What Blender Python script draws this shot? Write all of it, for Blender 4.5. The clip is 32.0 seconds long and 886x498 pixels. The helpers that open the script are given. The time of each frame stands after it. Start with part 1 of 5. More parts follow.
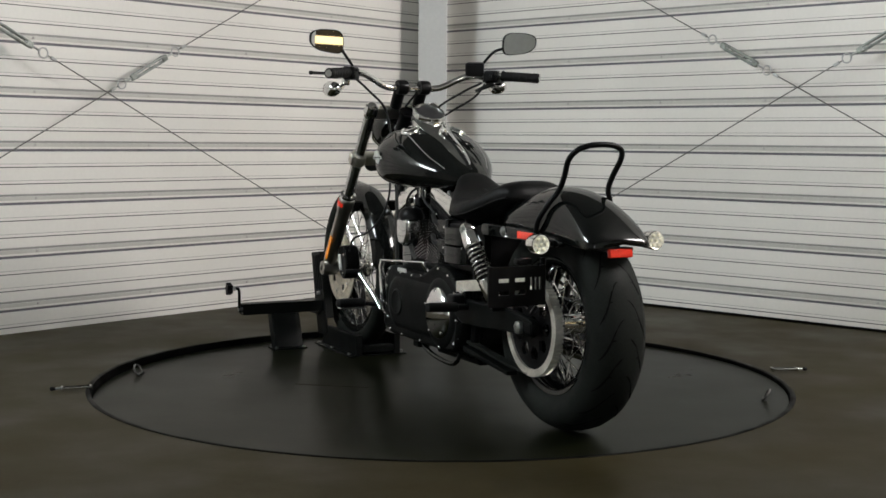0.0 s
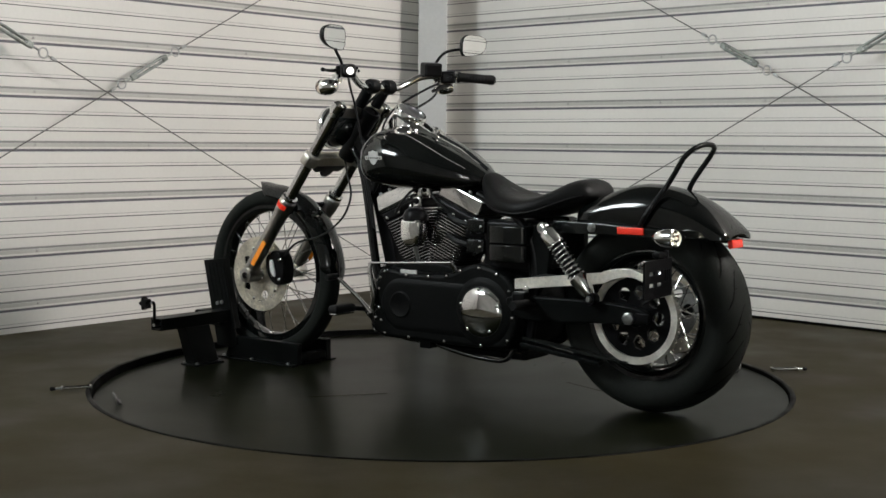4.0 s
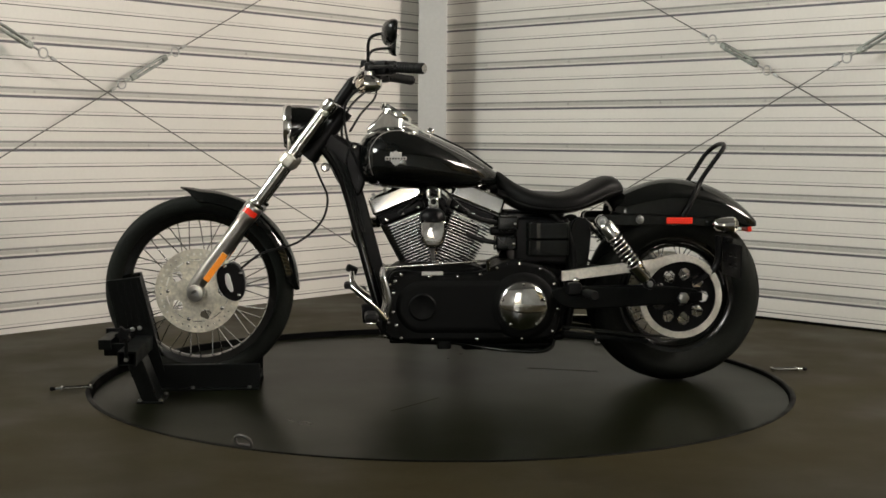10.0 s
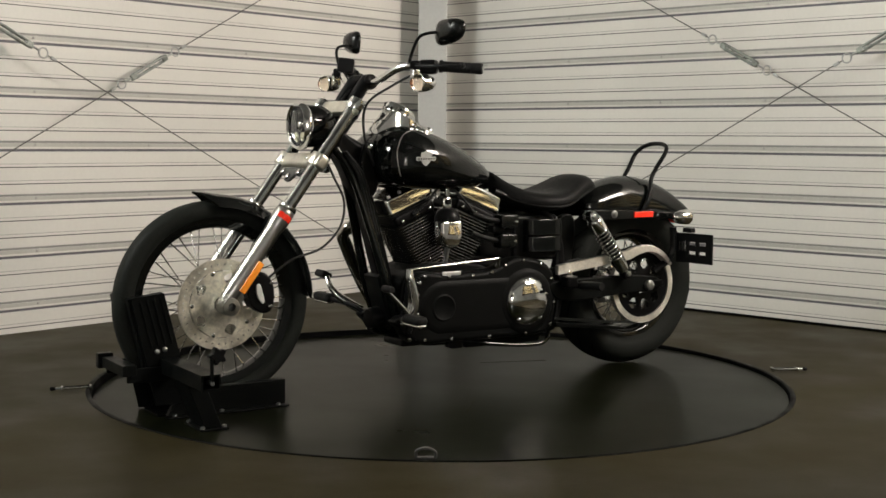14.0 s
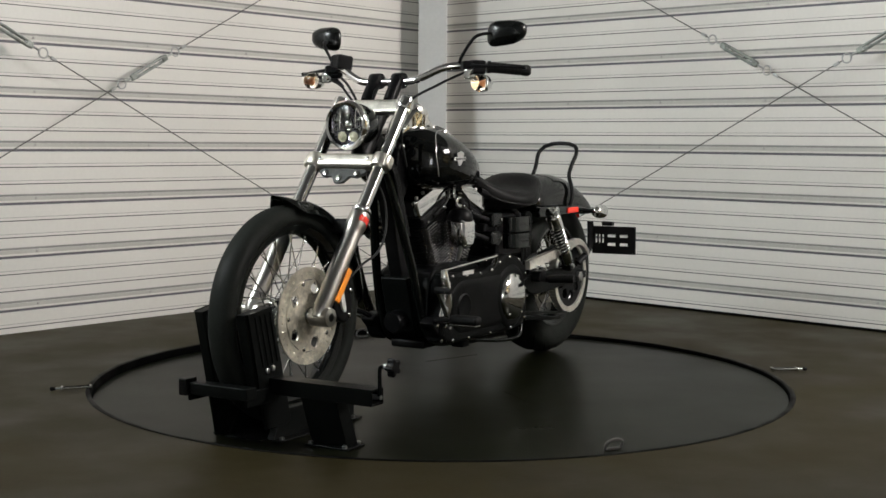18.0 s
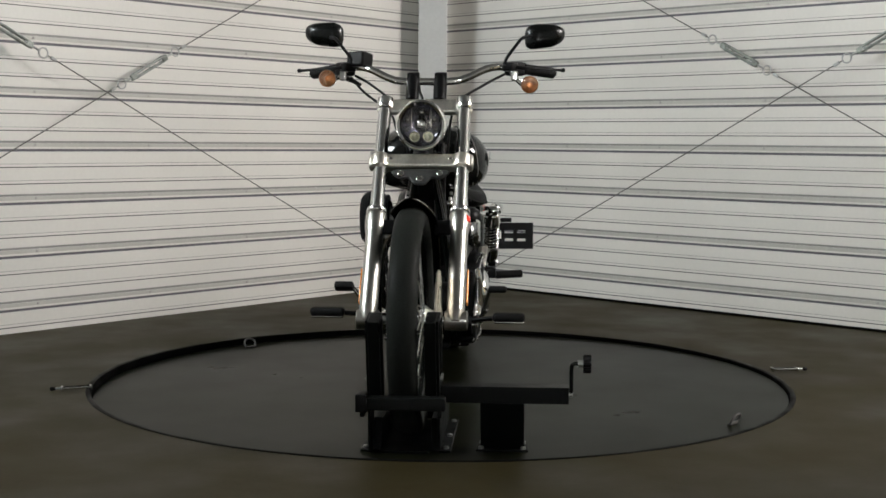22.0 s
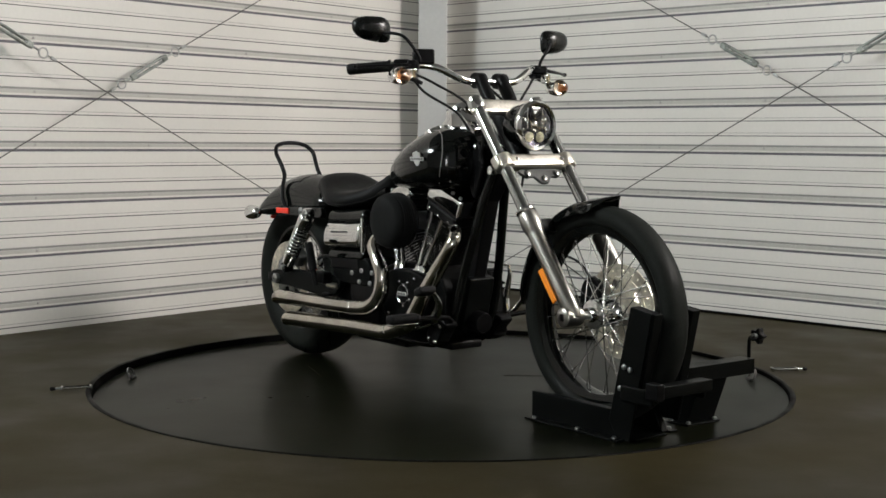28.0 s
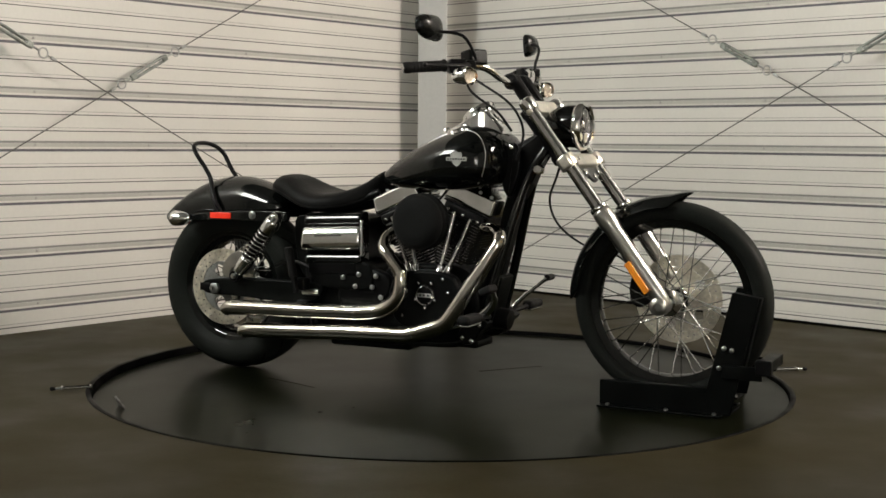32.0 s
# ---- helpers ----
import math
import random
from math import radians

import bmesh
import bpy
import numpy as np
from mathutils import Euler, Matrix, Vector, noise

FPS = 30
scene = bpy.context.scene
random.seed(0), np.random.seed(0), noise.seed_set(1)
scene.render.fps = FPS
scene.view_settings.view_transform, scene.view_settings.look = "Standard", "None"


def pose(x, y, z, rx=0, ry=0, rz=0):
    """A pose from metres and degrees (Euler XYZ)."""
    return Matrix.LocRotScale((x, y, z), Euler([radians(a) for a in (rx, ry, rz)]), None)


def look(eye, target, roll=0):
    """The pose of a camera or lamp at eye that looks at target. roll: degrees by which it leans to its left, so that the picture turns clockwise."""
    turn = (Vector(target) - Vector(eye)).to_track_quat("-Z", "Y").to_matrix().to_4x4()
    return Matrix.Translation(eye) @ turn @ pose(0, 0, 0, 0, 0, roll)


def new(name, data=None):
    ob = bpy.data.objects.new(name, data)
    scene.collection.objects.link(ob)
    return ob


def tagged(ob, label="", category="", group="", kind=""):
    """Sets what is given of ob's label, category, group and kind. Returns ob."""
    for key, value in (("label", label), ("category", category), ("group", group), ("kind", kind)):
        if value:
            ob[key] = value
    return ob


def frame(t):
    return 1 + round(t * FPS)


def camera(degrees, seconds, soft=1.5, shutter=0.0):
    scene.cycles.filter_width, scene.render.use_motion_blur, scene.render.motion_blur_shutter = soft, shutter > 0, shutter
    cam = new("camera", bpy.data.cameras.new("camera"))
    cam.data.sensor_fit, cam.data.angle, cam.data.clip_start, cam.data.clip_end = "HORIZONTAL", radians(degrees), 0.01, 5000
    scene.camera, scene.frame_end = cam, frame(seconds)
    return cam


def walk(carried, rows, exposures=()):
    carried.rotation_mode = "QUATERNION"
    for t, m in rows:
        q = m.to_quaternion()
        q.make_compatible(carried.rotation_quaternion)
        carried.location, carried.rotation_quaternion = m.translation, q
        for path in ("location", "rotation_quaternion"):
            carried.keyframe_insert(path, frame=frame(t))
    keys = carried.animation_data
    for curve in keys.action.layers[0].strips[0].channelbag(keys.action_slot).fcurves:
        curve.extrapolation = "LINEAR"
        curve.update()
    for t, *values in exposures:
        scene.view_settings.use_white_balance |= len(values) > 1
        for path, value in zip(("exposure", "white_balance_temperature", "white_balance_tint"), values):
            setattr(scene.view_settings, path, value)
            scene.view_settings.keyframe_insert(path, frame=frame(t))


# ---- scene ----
cam = camera(37.59, 32.0, soft=1.6)
VIEW = look((0, -4.7228, 0.867), (0.00365, 0, 0.4750), roll=0.5)
EXPOSURES = [(0.0, 0.0, 6100, 10), (7.0, 0.0, 6170, 10), (8.1, 0.0, 6720, 10), (17.0, 0.0, 6700, 10), (18.0, 0.0, 6180, 10), (19.0, 0.0, 6130, 10), (28.0, 0.0, 6190, 10), (29.1, 0.0, 6750, 10), (32.0, 0.0, 6750, 10)]
walk(cam, [(0.0, VIEW), (32.0, VIEW)], EXPOSURES)

# the turntable's angle, in degrees, every two seconds; the motorcycle's nose lies along its local x
TURN = [(0, 115.48), (2, 129.01), (4, 142.66), (6, 156.38), (8, 170.14), (10, 183.91), (12, 197.67), (14, 211.42), (16, 225.13),
        (18, 238.80), (20, 252.44), (22, 266.04), (24, 279.62), (26, 293.18), (28, 306.74), (30, 320.31), (32, 333.92)]
AXIS = pose(0, 0, 0, 0, -0.4, 0)  # the turntable is not quite level
SIDE = -0.0257  # the motorcycle stands a little off the centre

# ---- world and light ----
world = bpy.data.worlds.new("world")
scene.world = world
world.use_nodes = True
world.node_tree.nodes["Background"].inputs[0].default_value = (0.6, 0.62, 0.65, 1)
world.node_tree.nodes["Background"].inputs[1].default_value = 0.02


def area(name, x, y, z, sx, sy, watts, colour, target=None):
    data = bpy.data.lights.new(name, "AREA")
    data.shape, data.size, data.size_y, data.energy, data.color = "RECTANGLE", sx, sy, watts, colour
    ob = new(name, data)
    ob.matrix_world = look((x, y, z), target or (x, y, 0))
    return ob


# flood lights high in two corners of the booth
FLOODS = [(-3.62, -1.06, 2.95, 160, (0.89, 0.97, 0.955)), (3.86, -0.70, 2.95, 232, (1.0, 0.912, 0.835))]
for x, y, z, watts, tint in FLOODS:
    area("flood_lamp", x * 0.972, y * 0.972, z - 0.03, 2.10, 0.90, watts, tint, (0, 1.2, 1.5))



# ---- materials ----
def material(name, colour, rough=0.5, metal=0.0, grain=0.0, scale=40.0, stain=0.0, stain_scale=3.0, bump=0.0, coat=0.0, random_value=0.0, spec=0.5):
    m = bpy.data.materials.new(name)
    m.use_nodes = True
    t = m.node_tree
    n, l = t.nodes, t.links
    b = n["Principled BSDF"]
    b.inputs["Roughness"].default_value, b.inputs["Metallic"].default_value = rough, metal
    b.inputs["Coat Weight"].default_value, b.inputs["Coat Roughness"].default_value = coat, 0.04
    b.inputs["Specular IOR Level"].default_value = spec
    co = n.new("ShaderNodeTexCoord")
    last = None
    rgb = n.new("ShaderNodeRGB")
    rgb.outputs[0].default_value = (*colour, 1)
    last = rgb.outputs[0]

    def vary(tex_out, low, high, into):
        r = n.new("ShaderNodeMapRange")
        r.inputs[1].default_value, r.inputs[2].default_value = 0.3, 0.7
        r.inputs[3].default_value, r.inputs[4].default_value = low, high
        l.new(tex_out, r.inputs[0])
        x = n.new("ShaderNodeMix")
        x.data_type, x.blend_type = "RGBA", "MULTIPLY"
        x.inputs[0].default_value = 1.0
        l.new(into, x.inputs[6])
        l.new(r.outputs[0], x.inputs[7])
        return x.outputs[2]

    def noise_tex(s, d):
        x = n.new("ShaderNodeTexNoise")
        x.inputs["Scale"].default_value, x.inputs["Detail"].default_value = s, d
        l.new(co.outputs["Object"], x.inputs["Vector"])
        return x

    fine = noise_tex(scale, 6) if grain or bump else None
    if grain:
        last = vary(fine.outputs[0], 1 - grain, 1 + grain, last)
    if stain:
        big = noise_tex(stain_scale, 5)
        last = vary(big.outputs[0], 1 - stain, 1 + stain, last)
        r = n.new("ShaderNodeMapRange")
        r.inputs[1].default_value, r.inputs[2].default_value = 0.3, 0.7
        r.inputs[3].default_value, r.inputs[4].default_value = max(0.02, rough * (1 - stain)), min(1, rough * (1 + stain))
        l.new(big.outputs[0], r.inputs[0])
        l.new(r.outputs[0], b.inputs["Roughness"])
    if random_value:
        info = n.new("ShaderNodeObjectInfo")
        last = vary(info.outputs["Random"], 1 - random_value, 1 + random_value, last)
    l.new(last, b.inputs["Base Color"])
    if bump:
        u = n.new("ShaderNodeBump")
        u.inputs["Strength"].default_value, u.inputs["Distance"].default_value = 1.0, bump
        l.new(fine.outputs[0], u.inputs["Height"])
        l.new(u.outputs[0], b.inputs["Normal"])
    return m


def glowing(name, colour, strength):
    m = bpy.data.materials.new(name)
    m.use_nodes = True
    b = m.node_tree.nodes["Principled BSDF"]
    b.inputs["Base Color"].default_value = (*colour, 1)
    b.inputs["Emission Color"].default_value = (*colour, 1)
    b.inputs["Emission Strength"].default_value = strength
    return m


def glass(name, colour, rough=0.02):
    m = material(name, colour, rough)
    m.node_tree.nodes["Principled BSDF"].inputs["Transmission Weight"].default_value = 1.0
    m.node_tree.nodes["Principled BSDF"].inputs["IOR"].default_value = 1.4
    return m


WALL = material("painted_sheet_steel", (0.72, 0.70, 0.66), 0.42, 0.0, 0.02, 60, 0.05, 1.3, 0.0, random_value=0.03)
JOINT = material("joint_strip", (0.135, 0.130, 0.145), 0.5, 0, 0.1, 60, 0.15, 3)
# the next four greys put the shade along the wall ribs into colour
RIB_EDGE_SHADE = material("rib_edge_strip", (0.27, 0.268, 0.255), 0.5, 0, 0.1, 60, 0.15, 3)
RIB_SHADE = material("rib_face", (0.50, 0.49, 0.455), 0.45, 0, 0.04, 60, 0.08, 2)
FINE_RIB_SHADE = material("fine_joint", (0.05, 0.05, 0.049), 0.5, 0, 0.1, 60, 0.15, 3)
FAINT_RIB_SHADE = material("faint_joint", (0.30, 0.295, 0.285), 0.5, 0, 0.1, 60, 0.15, 3)
WALL_BACK = material("wall_backing", (0.35, 0.35, 0.33), 0.7, 0.0, 0.05, 30, 0.08, 2)
COLUMN = material("column_paint", (0.40, 0.405, 0.395), 0.5, 0, 0.03, 50, 0.06, 2)
DARK_WALL = material("grey_booth_wall", (0.32, 0.32, 0.31), 0.7, 0, 0.05, 30, 0.15, 1.2)
CEILING = material("ceiling_board", (0.10, 0.10, 0.095), 0.7, 0, 0.04, 30, 0.06, 1.5)
FLOOR = material("dark_floor_coating", (0.0198, 0.0160, 0.0066), 0.50, 0, 0.15, 90, 0.25, 2.2, 0.0003, spec=0.085)
APRON = material("light_concrete", (0.17, 0.17, 0.155), 0.7, 0, 0.1, 60, 0.15, 2, 0.0004)
DISC = material("turntable_coating", (0.0042, 0.0047, 0.0022), 0.30, 0, 0.15, 70, 0.10, 2.4, 0.0001, spec=0.038)
EDGING = material("black_edging", (0.002, 0.002, 0.002), 0.5, 0, 0.2, 60, 0.3, 8, spec=0.05)
GAP = material("black_gap", (0.003, 0.003, 0.003), 0.8, 0, 0.1, 30, spec=0.04)
for floor_coat, tint in ((FLOOR, (1.0, 0.96, 0.80)), (DISC, (0.97, 1.0, 0.84))):
    floor_coat.node_tree.nodes["Principled BSDF"].inputs["Specular Tint"].default_value = (*tint, 1)
ZINC = material("galvanised_steel", (0.42, 0.43, 0.42), 0.35, 1.0, 0.15, 120, 0.15, 20)
BUCKLE = material("weathered_zinc", (0.26, 0.28, 0.26), 0.4, 0.8, 0.2, 120, 0.3, 25)
SCREW = material("screw_steel", (0.45, 0.44, 0.42), 0.45, 0.8, 0.1, 80)
CABLE = material("wire_rope", (0.09, 0.085, 0.08), 0.55, 0.2, 0.2, 400)
PAINT = material("gloss_black_paint", (0.003, 0.0036, 0.0033), 0.07, 0, 0.0, 40, 0.15, 12, 0.0, spec=0.42)
BLACK = material("satin_black_metal", (0.003, 0.003, 0.0033), 0.36, 0, 0.15, 150, 0.2, 14, 0.0002, spec=0.14)
SATIN = material("semi_gloss_black", (0.0032, 0.0038, 0.0034), 0.26, 0, 0.1, 300, 0.2, 14, 0.0001, spec=0.3)
CRINKLE = material("wrinkle_black_coating", (0.0026, 0.0029, 0.0028), 0.48, 0, 0.25, 500, 0.15, 9, 0.0004, spec=0.09)
POWDER = material("black_powder_coat", (0.0026, 0.0031, 0.0029), 0.40, 0, 0.2, 300, 0.2, 10, 0.0003, spec=0.09)
RUBBER = material("tyre_rubber", (0.0082, 0.0094, 0.0080), 0.66, 0, 0.2, 200, 0.25, 9, 0.0005, spec=0.12)
GRIP = material("grip_rubber", (0.007, 0.007, 0.007), 0.6, 0, 0.2, 260, 0.1, 20, 0.0006, spec=0.14)
LEATHER = material("black_seat_leather", (0.0055, 0.0055, 0.0055), 0.46, 0, 0.2, 420, 0.15, 9, 0.0006, spec=0.10)
CHROME = material("chrome", (0.76, 0.76, 0.75), 0.07, 1.0, 0.03, 60, 0.10, 14)
ALLOY = material("polished_alloy", (0.43, 0.42, 0.39), 0.30, 1.0, 0.05, 160, 0.08, 18)
DULL_CHROME = material("dull_chrome", (0.58, 0.58, 0.57), 0.12, 1.0, 0.05, 120, 0.2, 18)
SMOKED = material("lamp_inside", (0.26, 0.25, 0.31), 0.12, 0.9, 0.05, 120, 0.1, 20)
DULL_CAST = material("dull_casting", (0.24, 0.245, 0.235), 0.40, 0.6, 0.2, 200, 0.2, 16, 0.0002)
DARK_CAST = material("dark_casting", (0.07, 0.072, 0.07), 0.42, 0.6, 0.2, 200, 0.2, 16, 0.0002)
BULB = material("amber_bulb", (0.40, 0.16, 0.06), 0.3, 0, 0.05, 90)
YOKE = material("brushed_yoke_alloy", (0.70, 0.67, 0.60), 0.36, 1.0, 0.1, 140, 0.15, 16)
CAST = material("cast_alloy", (0.42, 0.42, 0.41), 0.42, 0.9, 0.15, 200, 0.2, 16, 0.0002)
ROTOR = material("brake_rotor_steel", (0.72, 0.68, 0.58), 0.44, 1.0, 0.2, 90, 0.2, 18, 0.0001)
PULLEY = material("bright_pulley_alloy", (0.84, 0.81, 0.74), 0.46, 0.92, 0.1, 120, 0.15, 14)
FINEDGE = material("machined_fin_edge", (0.90, 0.89, 0.92), 0.18, 1.0, 0.1, 200)
SPOKE = material("spoke_steel", (0.60, 0.60, 0.59), 0.22, 1.0, 0.1, 200)
AMBER = material("amber_reflector", (0.95, 0.30, 0.02), 0.25, 0, 0.1, 700, 0, 3, 0.0004, coat=0.6)
RED = material("red_reflector", (0.85, 0.035, 0.015), 0.25, 0, 0.1, 700, 0, 3, 0.0004, coat=0.6)
AMBER_LENS = glass("amber_glass", (0.97, 0.84, 0.70))
CLEAR_LENS = glass("clear_glass", (0.96, 0.96, 0.93))
MIRROR = material("mirror_glass", (0.86, 0.87, 0.86), 0.015, 1.0)
PALE = material("pale_reflector", (0.70, 0.69, 0.60), 0.35, 0.4, 0.1, 300)
LOWBEAM = material("low_beam_glass", (0.62, 0.60, 0.46), 0.12, 0.5, 0.05, 90)
LED = material("led_chip", (0.80, 0.77, 0.62), 0.3, 0, 0.05, 90)
CLOTH = material("filter_mesh", (0.005, 0.0053, 0.0053), 0.75, 0, 0.4, 700, 0.1, 14, 0.0008, spec=0.14)
HOSE = material("black_hose", (0.014, 0.014, 0.014), 0.45, 0, 0.1, 100, spec=0.14)
DIAL = material("dial_face", (0.02, 0.02, 0.022), 0.3, 0, 0.05, 90, coat=1.0)
STRIPE = material("grey_pinstripe", (0.30, 0.29, 0.28), 0.3, 0.3, 0.02, 50, coat=1.0)
BADGE = material("silver_badge", (0.55, 0.55, 0.53), 0.35, 0.35, 0.1, 200)
SILVER = material("bright_silver_paint", (0.78, 0.78, 0.75), 0.3, 0.3, 0.05, 200)
PIPE = material("used_chrome", (0.56, 0.53, 0.48), 0.10, 1.0, 0.05, 60, 0.2, 9)
INK = material("dark_ink", (0.03, 0.03, 0.03), 0.5)
DOOR_LIGHT = glowing("dim_room_light", (0.95, 0.88, 0.74), 0.35)
BAR_LIGHT = glowing("white_light_bar", (0.95, 0.97, 1.0), 36.0)
WHITE_LAMP = glowing("lamp_diffuser", (1.0, 0.95, 0.86), 14.0)
BLIND = glowing("warm_blind_slat", (1.0, 0.78, 0.40), 1.5)
DUSK = material("dark_brown_glass", (0.05, 0.035, 0.02), 0.2, 0, 0.1, 20, 0.2, 3)
LAMP_BODY = material("white_enamel", (0.75, 0.75, 0.73), 0.4, 0, 0.02, 40)


# ---- mesh tools ----
def part(name, bm, mat, parent, label="", smooth=30):
    me = bpy.data.meshes.new(name)
    if smooth:
        limit = radians(smooth)
        for f in bm.faces:
            f.smooth = True
        for e in bm.edges:
            if len(e.link_faces) == 2 and e.calc_face_angle(0) > limit:
                e.smooth = False
    normals = []
    if smooth and len(bm.faces) < 9000:
        # broad faces keep their own flat shading, the narrow rounded ones between them blend
        bm.normal_update()
        cosine = math.cos(radians(max(smooth, 47)))
        for f in bm.faces:
            for v in f.verts:
                near = [(g.normal, g.calc_area()) for g in v.link_faces if g is f or g.normal.dot(f.normal) > cosine]
                uneven = max(a for _, a in near) > 6 * min(a for _, a in near)
                total = Vector((0, 0, 0))
                for normal, a in near:
                    total += normal * (a if uneven else 1.0)
                normals.append(total.normalized() if total.length > 0 else f.normal.copy())
    bm.to_mesh(me)
    bm.free()
    if normals:
        me.normals_split_custom_set(normals)
    for x in (mat if isinstance(mat, (list, tuple)) else [mat]):
        me.materials.append(x)
    ob = new(name, me)
    if parent:
        ob.parent = parent
    if label:
        tagged(ob, label)
    return ob


def again(ob, m):
    """Another object on the same mesh, under the same parent."""
    o = new(ob.name.split(".")[0], ob.data)
    o.parent = ob.parent
    o.matrix_local = m
    return o


def rot_to(axis):
    return Vector((0, 0, 1)).rotation_difference(Vector(axis)).to_matrix().to_4x4()


def box(sx, sy, sz, bevel=0.0, m=None, bm=None, segments=2):
    b = bmesh.new()
    bmesh.ops.create_cube(b, size=1, matrix=Matrix.Diagonal((sx, sy, sz, 1)))
    if bevel:
        bmesh.ops.bevel(b, geom=b.edges[:], offset=bevel, segments=segments, affect="EDGES", profile=0.5)
    return merge(b, m, bm)


def merge(b, m, bm):
    if m is not None:
        b.transform(m)
    if bm is None:
        return b
    me = bpy.data.meshes.new("tmp")
    b.to_mesh(me)
    b.free()
    bm.from_mesh(me)
    bpy.data.meshes.remove(me)
    return bm


def at(x, y, z, rx=0, ry=0, rz=0):
    return pose(x, y, z, rx, ry, rz)


def lathe(profile, n=32, m=None, bm=None, closed=False):
    """Turns a profile of (radius, height) round the z axis."""
    b = bmesh.new()
    rings = []
    for r, h in profile:
        if r < 1e-6:
            rings.append([b.verts.new((0, 0, h))])
        else:
            rings.append([b.verts.new((r * math.cos(2 * math.pi * i / n), r * math.sin(2 * math.pi * i / n), h)) for i in range(n)])
    pairs = list(zip(rings, rings[1:])) + ([(rings[-1], rings[0])] if closed else [])
    for p, q in pairs:
        for i in range(n):
            j = (i + 1) % n
            if len(p) == 1 and len(q) > 1:
                b.faces.new((p[0], q[j], q[i]))
            elif len(q) == 1 and len(p) > 1:
                b.faces.new((p[i], p[j], q[0]))
            elif len(p) > 1:
                b.faces.new((p[i], p[j], q[j], q[i]))
    bmesh.ops.recalc_face_normals(b, faces=b.faces[:])
    return merge(b, m, bm)


def spline(points, steps=6, closed=False):
    pts = [Vector(p) for p in points]
    out = []
    n = len(pts)
    for i in range(n if closed else n - 1):
        p1, p2 = pts[i], pts[(i + 1) % n]
        p0 = pts[i - 1] if closed or i else p1 * 2 - p2
        p3 = pts[(i + 2) % n] if closed or i + 2 < n else p2 * 2 - p1
        for k in range(steps):
            t = k / steps
            out.append(0.5 * (2 * p1 + (p2 - p0) * t + (2 * p0 - 5 * p1 + 4 * p2 - p3) * t * t + (3 * p1 - p0 - 3 * p2 + p3) * t ** 3))
    if not closed:
        out.append(pts[-1])
    return out


def tube(points, r, n=12, steps=6, closed=False, bm=None, flat=1.0):
    """A round bar along a smooth line; r is one radius or one a control point; flat squeezes it across."""
    b = bmesh.new()
    line = spline(points, steps, closed) if steps > 1 else [Vector(p) for p in points]
    count = len(line)
    rs = r if isinstance(r, (list, tuple)) else None
    rings = []
    up = None
    for i, p in enumerate(line):
        a = line[i - 1] if i or closed else p
        c = line[(i + 1) % count] if i + 1 < count or closed else p
        d = (c - a).normalized()
        if up is None:
            up = d.orthogonal().normalized()
        up = (up - d * up.dot(d)).normalized()
        side = d.cross(up)
        if rs:
            f = i / max(1, steps)
            k = min(int(f), len(rs) - 2)
            rad = rs[k] + (rs[k + 1] - rs[k]) * min(1, f - k)
        else:
            rad = r
        rings.append([b.verts.new(p + (up * math.cos(2 * math.pi * j / n) * flat + side * math.sin(2 * math.pi * j / n)) * rad) for j in range(n)])
    for i in range(count if closed else count - 1):
        p, q = rings[i], rings[(i + 1) % count]
        for j in range(n):
            k = (j + 1) % n
            b.faces.new((p[j], p[k], q[k], q[j]))
    if not closed:
        b.faces.new(rings[0])
        b.faces.new(rings[-1])
    bmesh.ops.recalc_face_normals(b, faces=b.faces[:])
    return merge(b, None, bm)


def rod(a, c, r, n=12, bm=None):
    return tube([a, c], r, n, 1, bm=bm)


def slab(outline, y0, y1, bevel=0.0, bm=None, segments=2):
    """A plate cut to an outline of (x, z), from y0 to y1."""
    b = bmesh.new()
    p = [b.verts.new((x, y0, z)) for x, z in outline]
    q = [b.verts.new((x, y1, z)) for x, z in outline]
    n = len(p)
    b.faces.new(p)
    b.faces.new(q)
    for i in range(n):
        b.faces.new((p[i], p[(i + 1) % n], q[(i + 1) % n], q[i]))
    bmesh.ops.recalc_face_normals(b, faces=b.faces[:])
    if bevel:
        bmesh.ops.bevel(b, geom=b.edges[:], offset=bevel, segments=segments, affect="EDGES", profile=0.5)
    return merge(b, None, bm)


def smooth_outline(points, steps=4):
    return [(p.x, p.z) for p in spline([(x, 0, z) for x, z in points], steps, True)]


def loft(rings, caps=True, bm=None):
    """Joins rings of equal count."""
    b = bmesh.new()
    vs = [[b.verts.new(p) for p in ring] for ring in rings]
    n = len(vs[0])
    for p, q in zip(vs, vs[1:]):
        for i in range(n):
            j = (i + 1) % n
            b.faces.new((p[i], p[j], q[j], q[i]))
    if caps:
        b.faces.new(vs[0])
        b.faces.new(vs[-1])
    bmesh.ops.recalc_face_normals(b, faces=b.faces[:])
    return merge(b, None, bm)


def bolt(x, y, z, axis=(0, 1, 0), r=0.007, h=0.006, bm=None):
    m = Matrix.Translation((x, y, z)) @ rot_to(axis)
    return lathe([(0, h), (r * 0.7, h), (r, h * 0.75), (r, 0), (0, 0)], 10, m, bm)


def bolts(name, spots, axis, mat, parent, r=0.007, h=0.006, label=""):
    """One small object a bolt, all on one mesh."""
    first = None
    for p in spots:
        m = Matrix.Translation(p) @ rot_to(axis)
        if first is None:
            first = part(name, lathe([(0, h), (r * 0.7, h), (r, h * 0.75), (r, 0), (0, 0)], 10), mat, parent, label)
            first.matrix_local = m
        else:
            again(first, m)


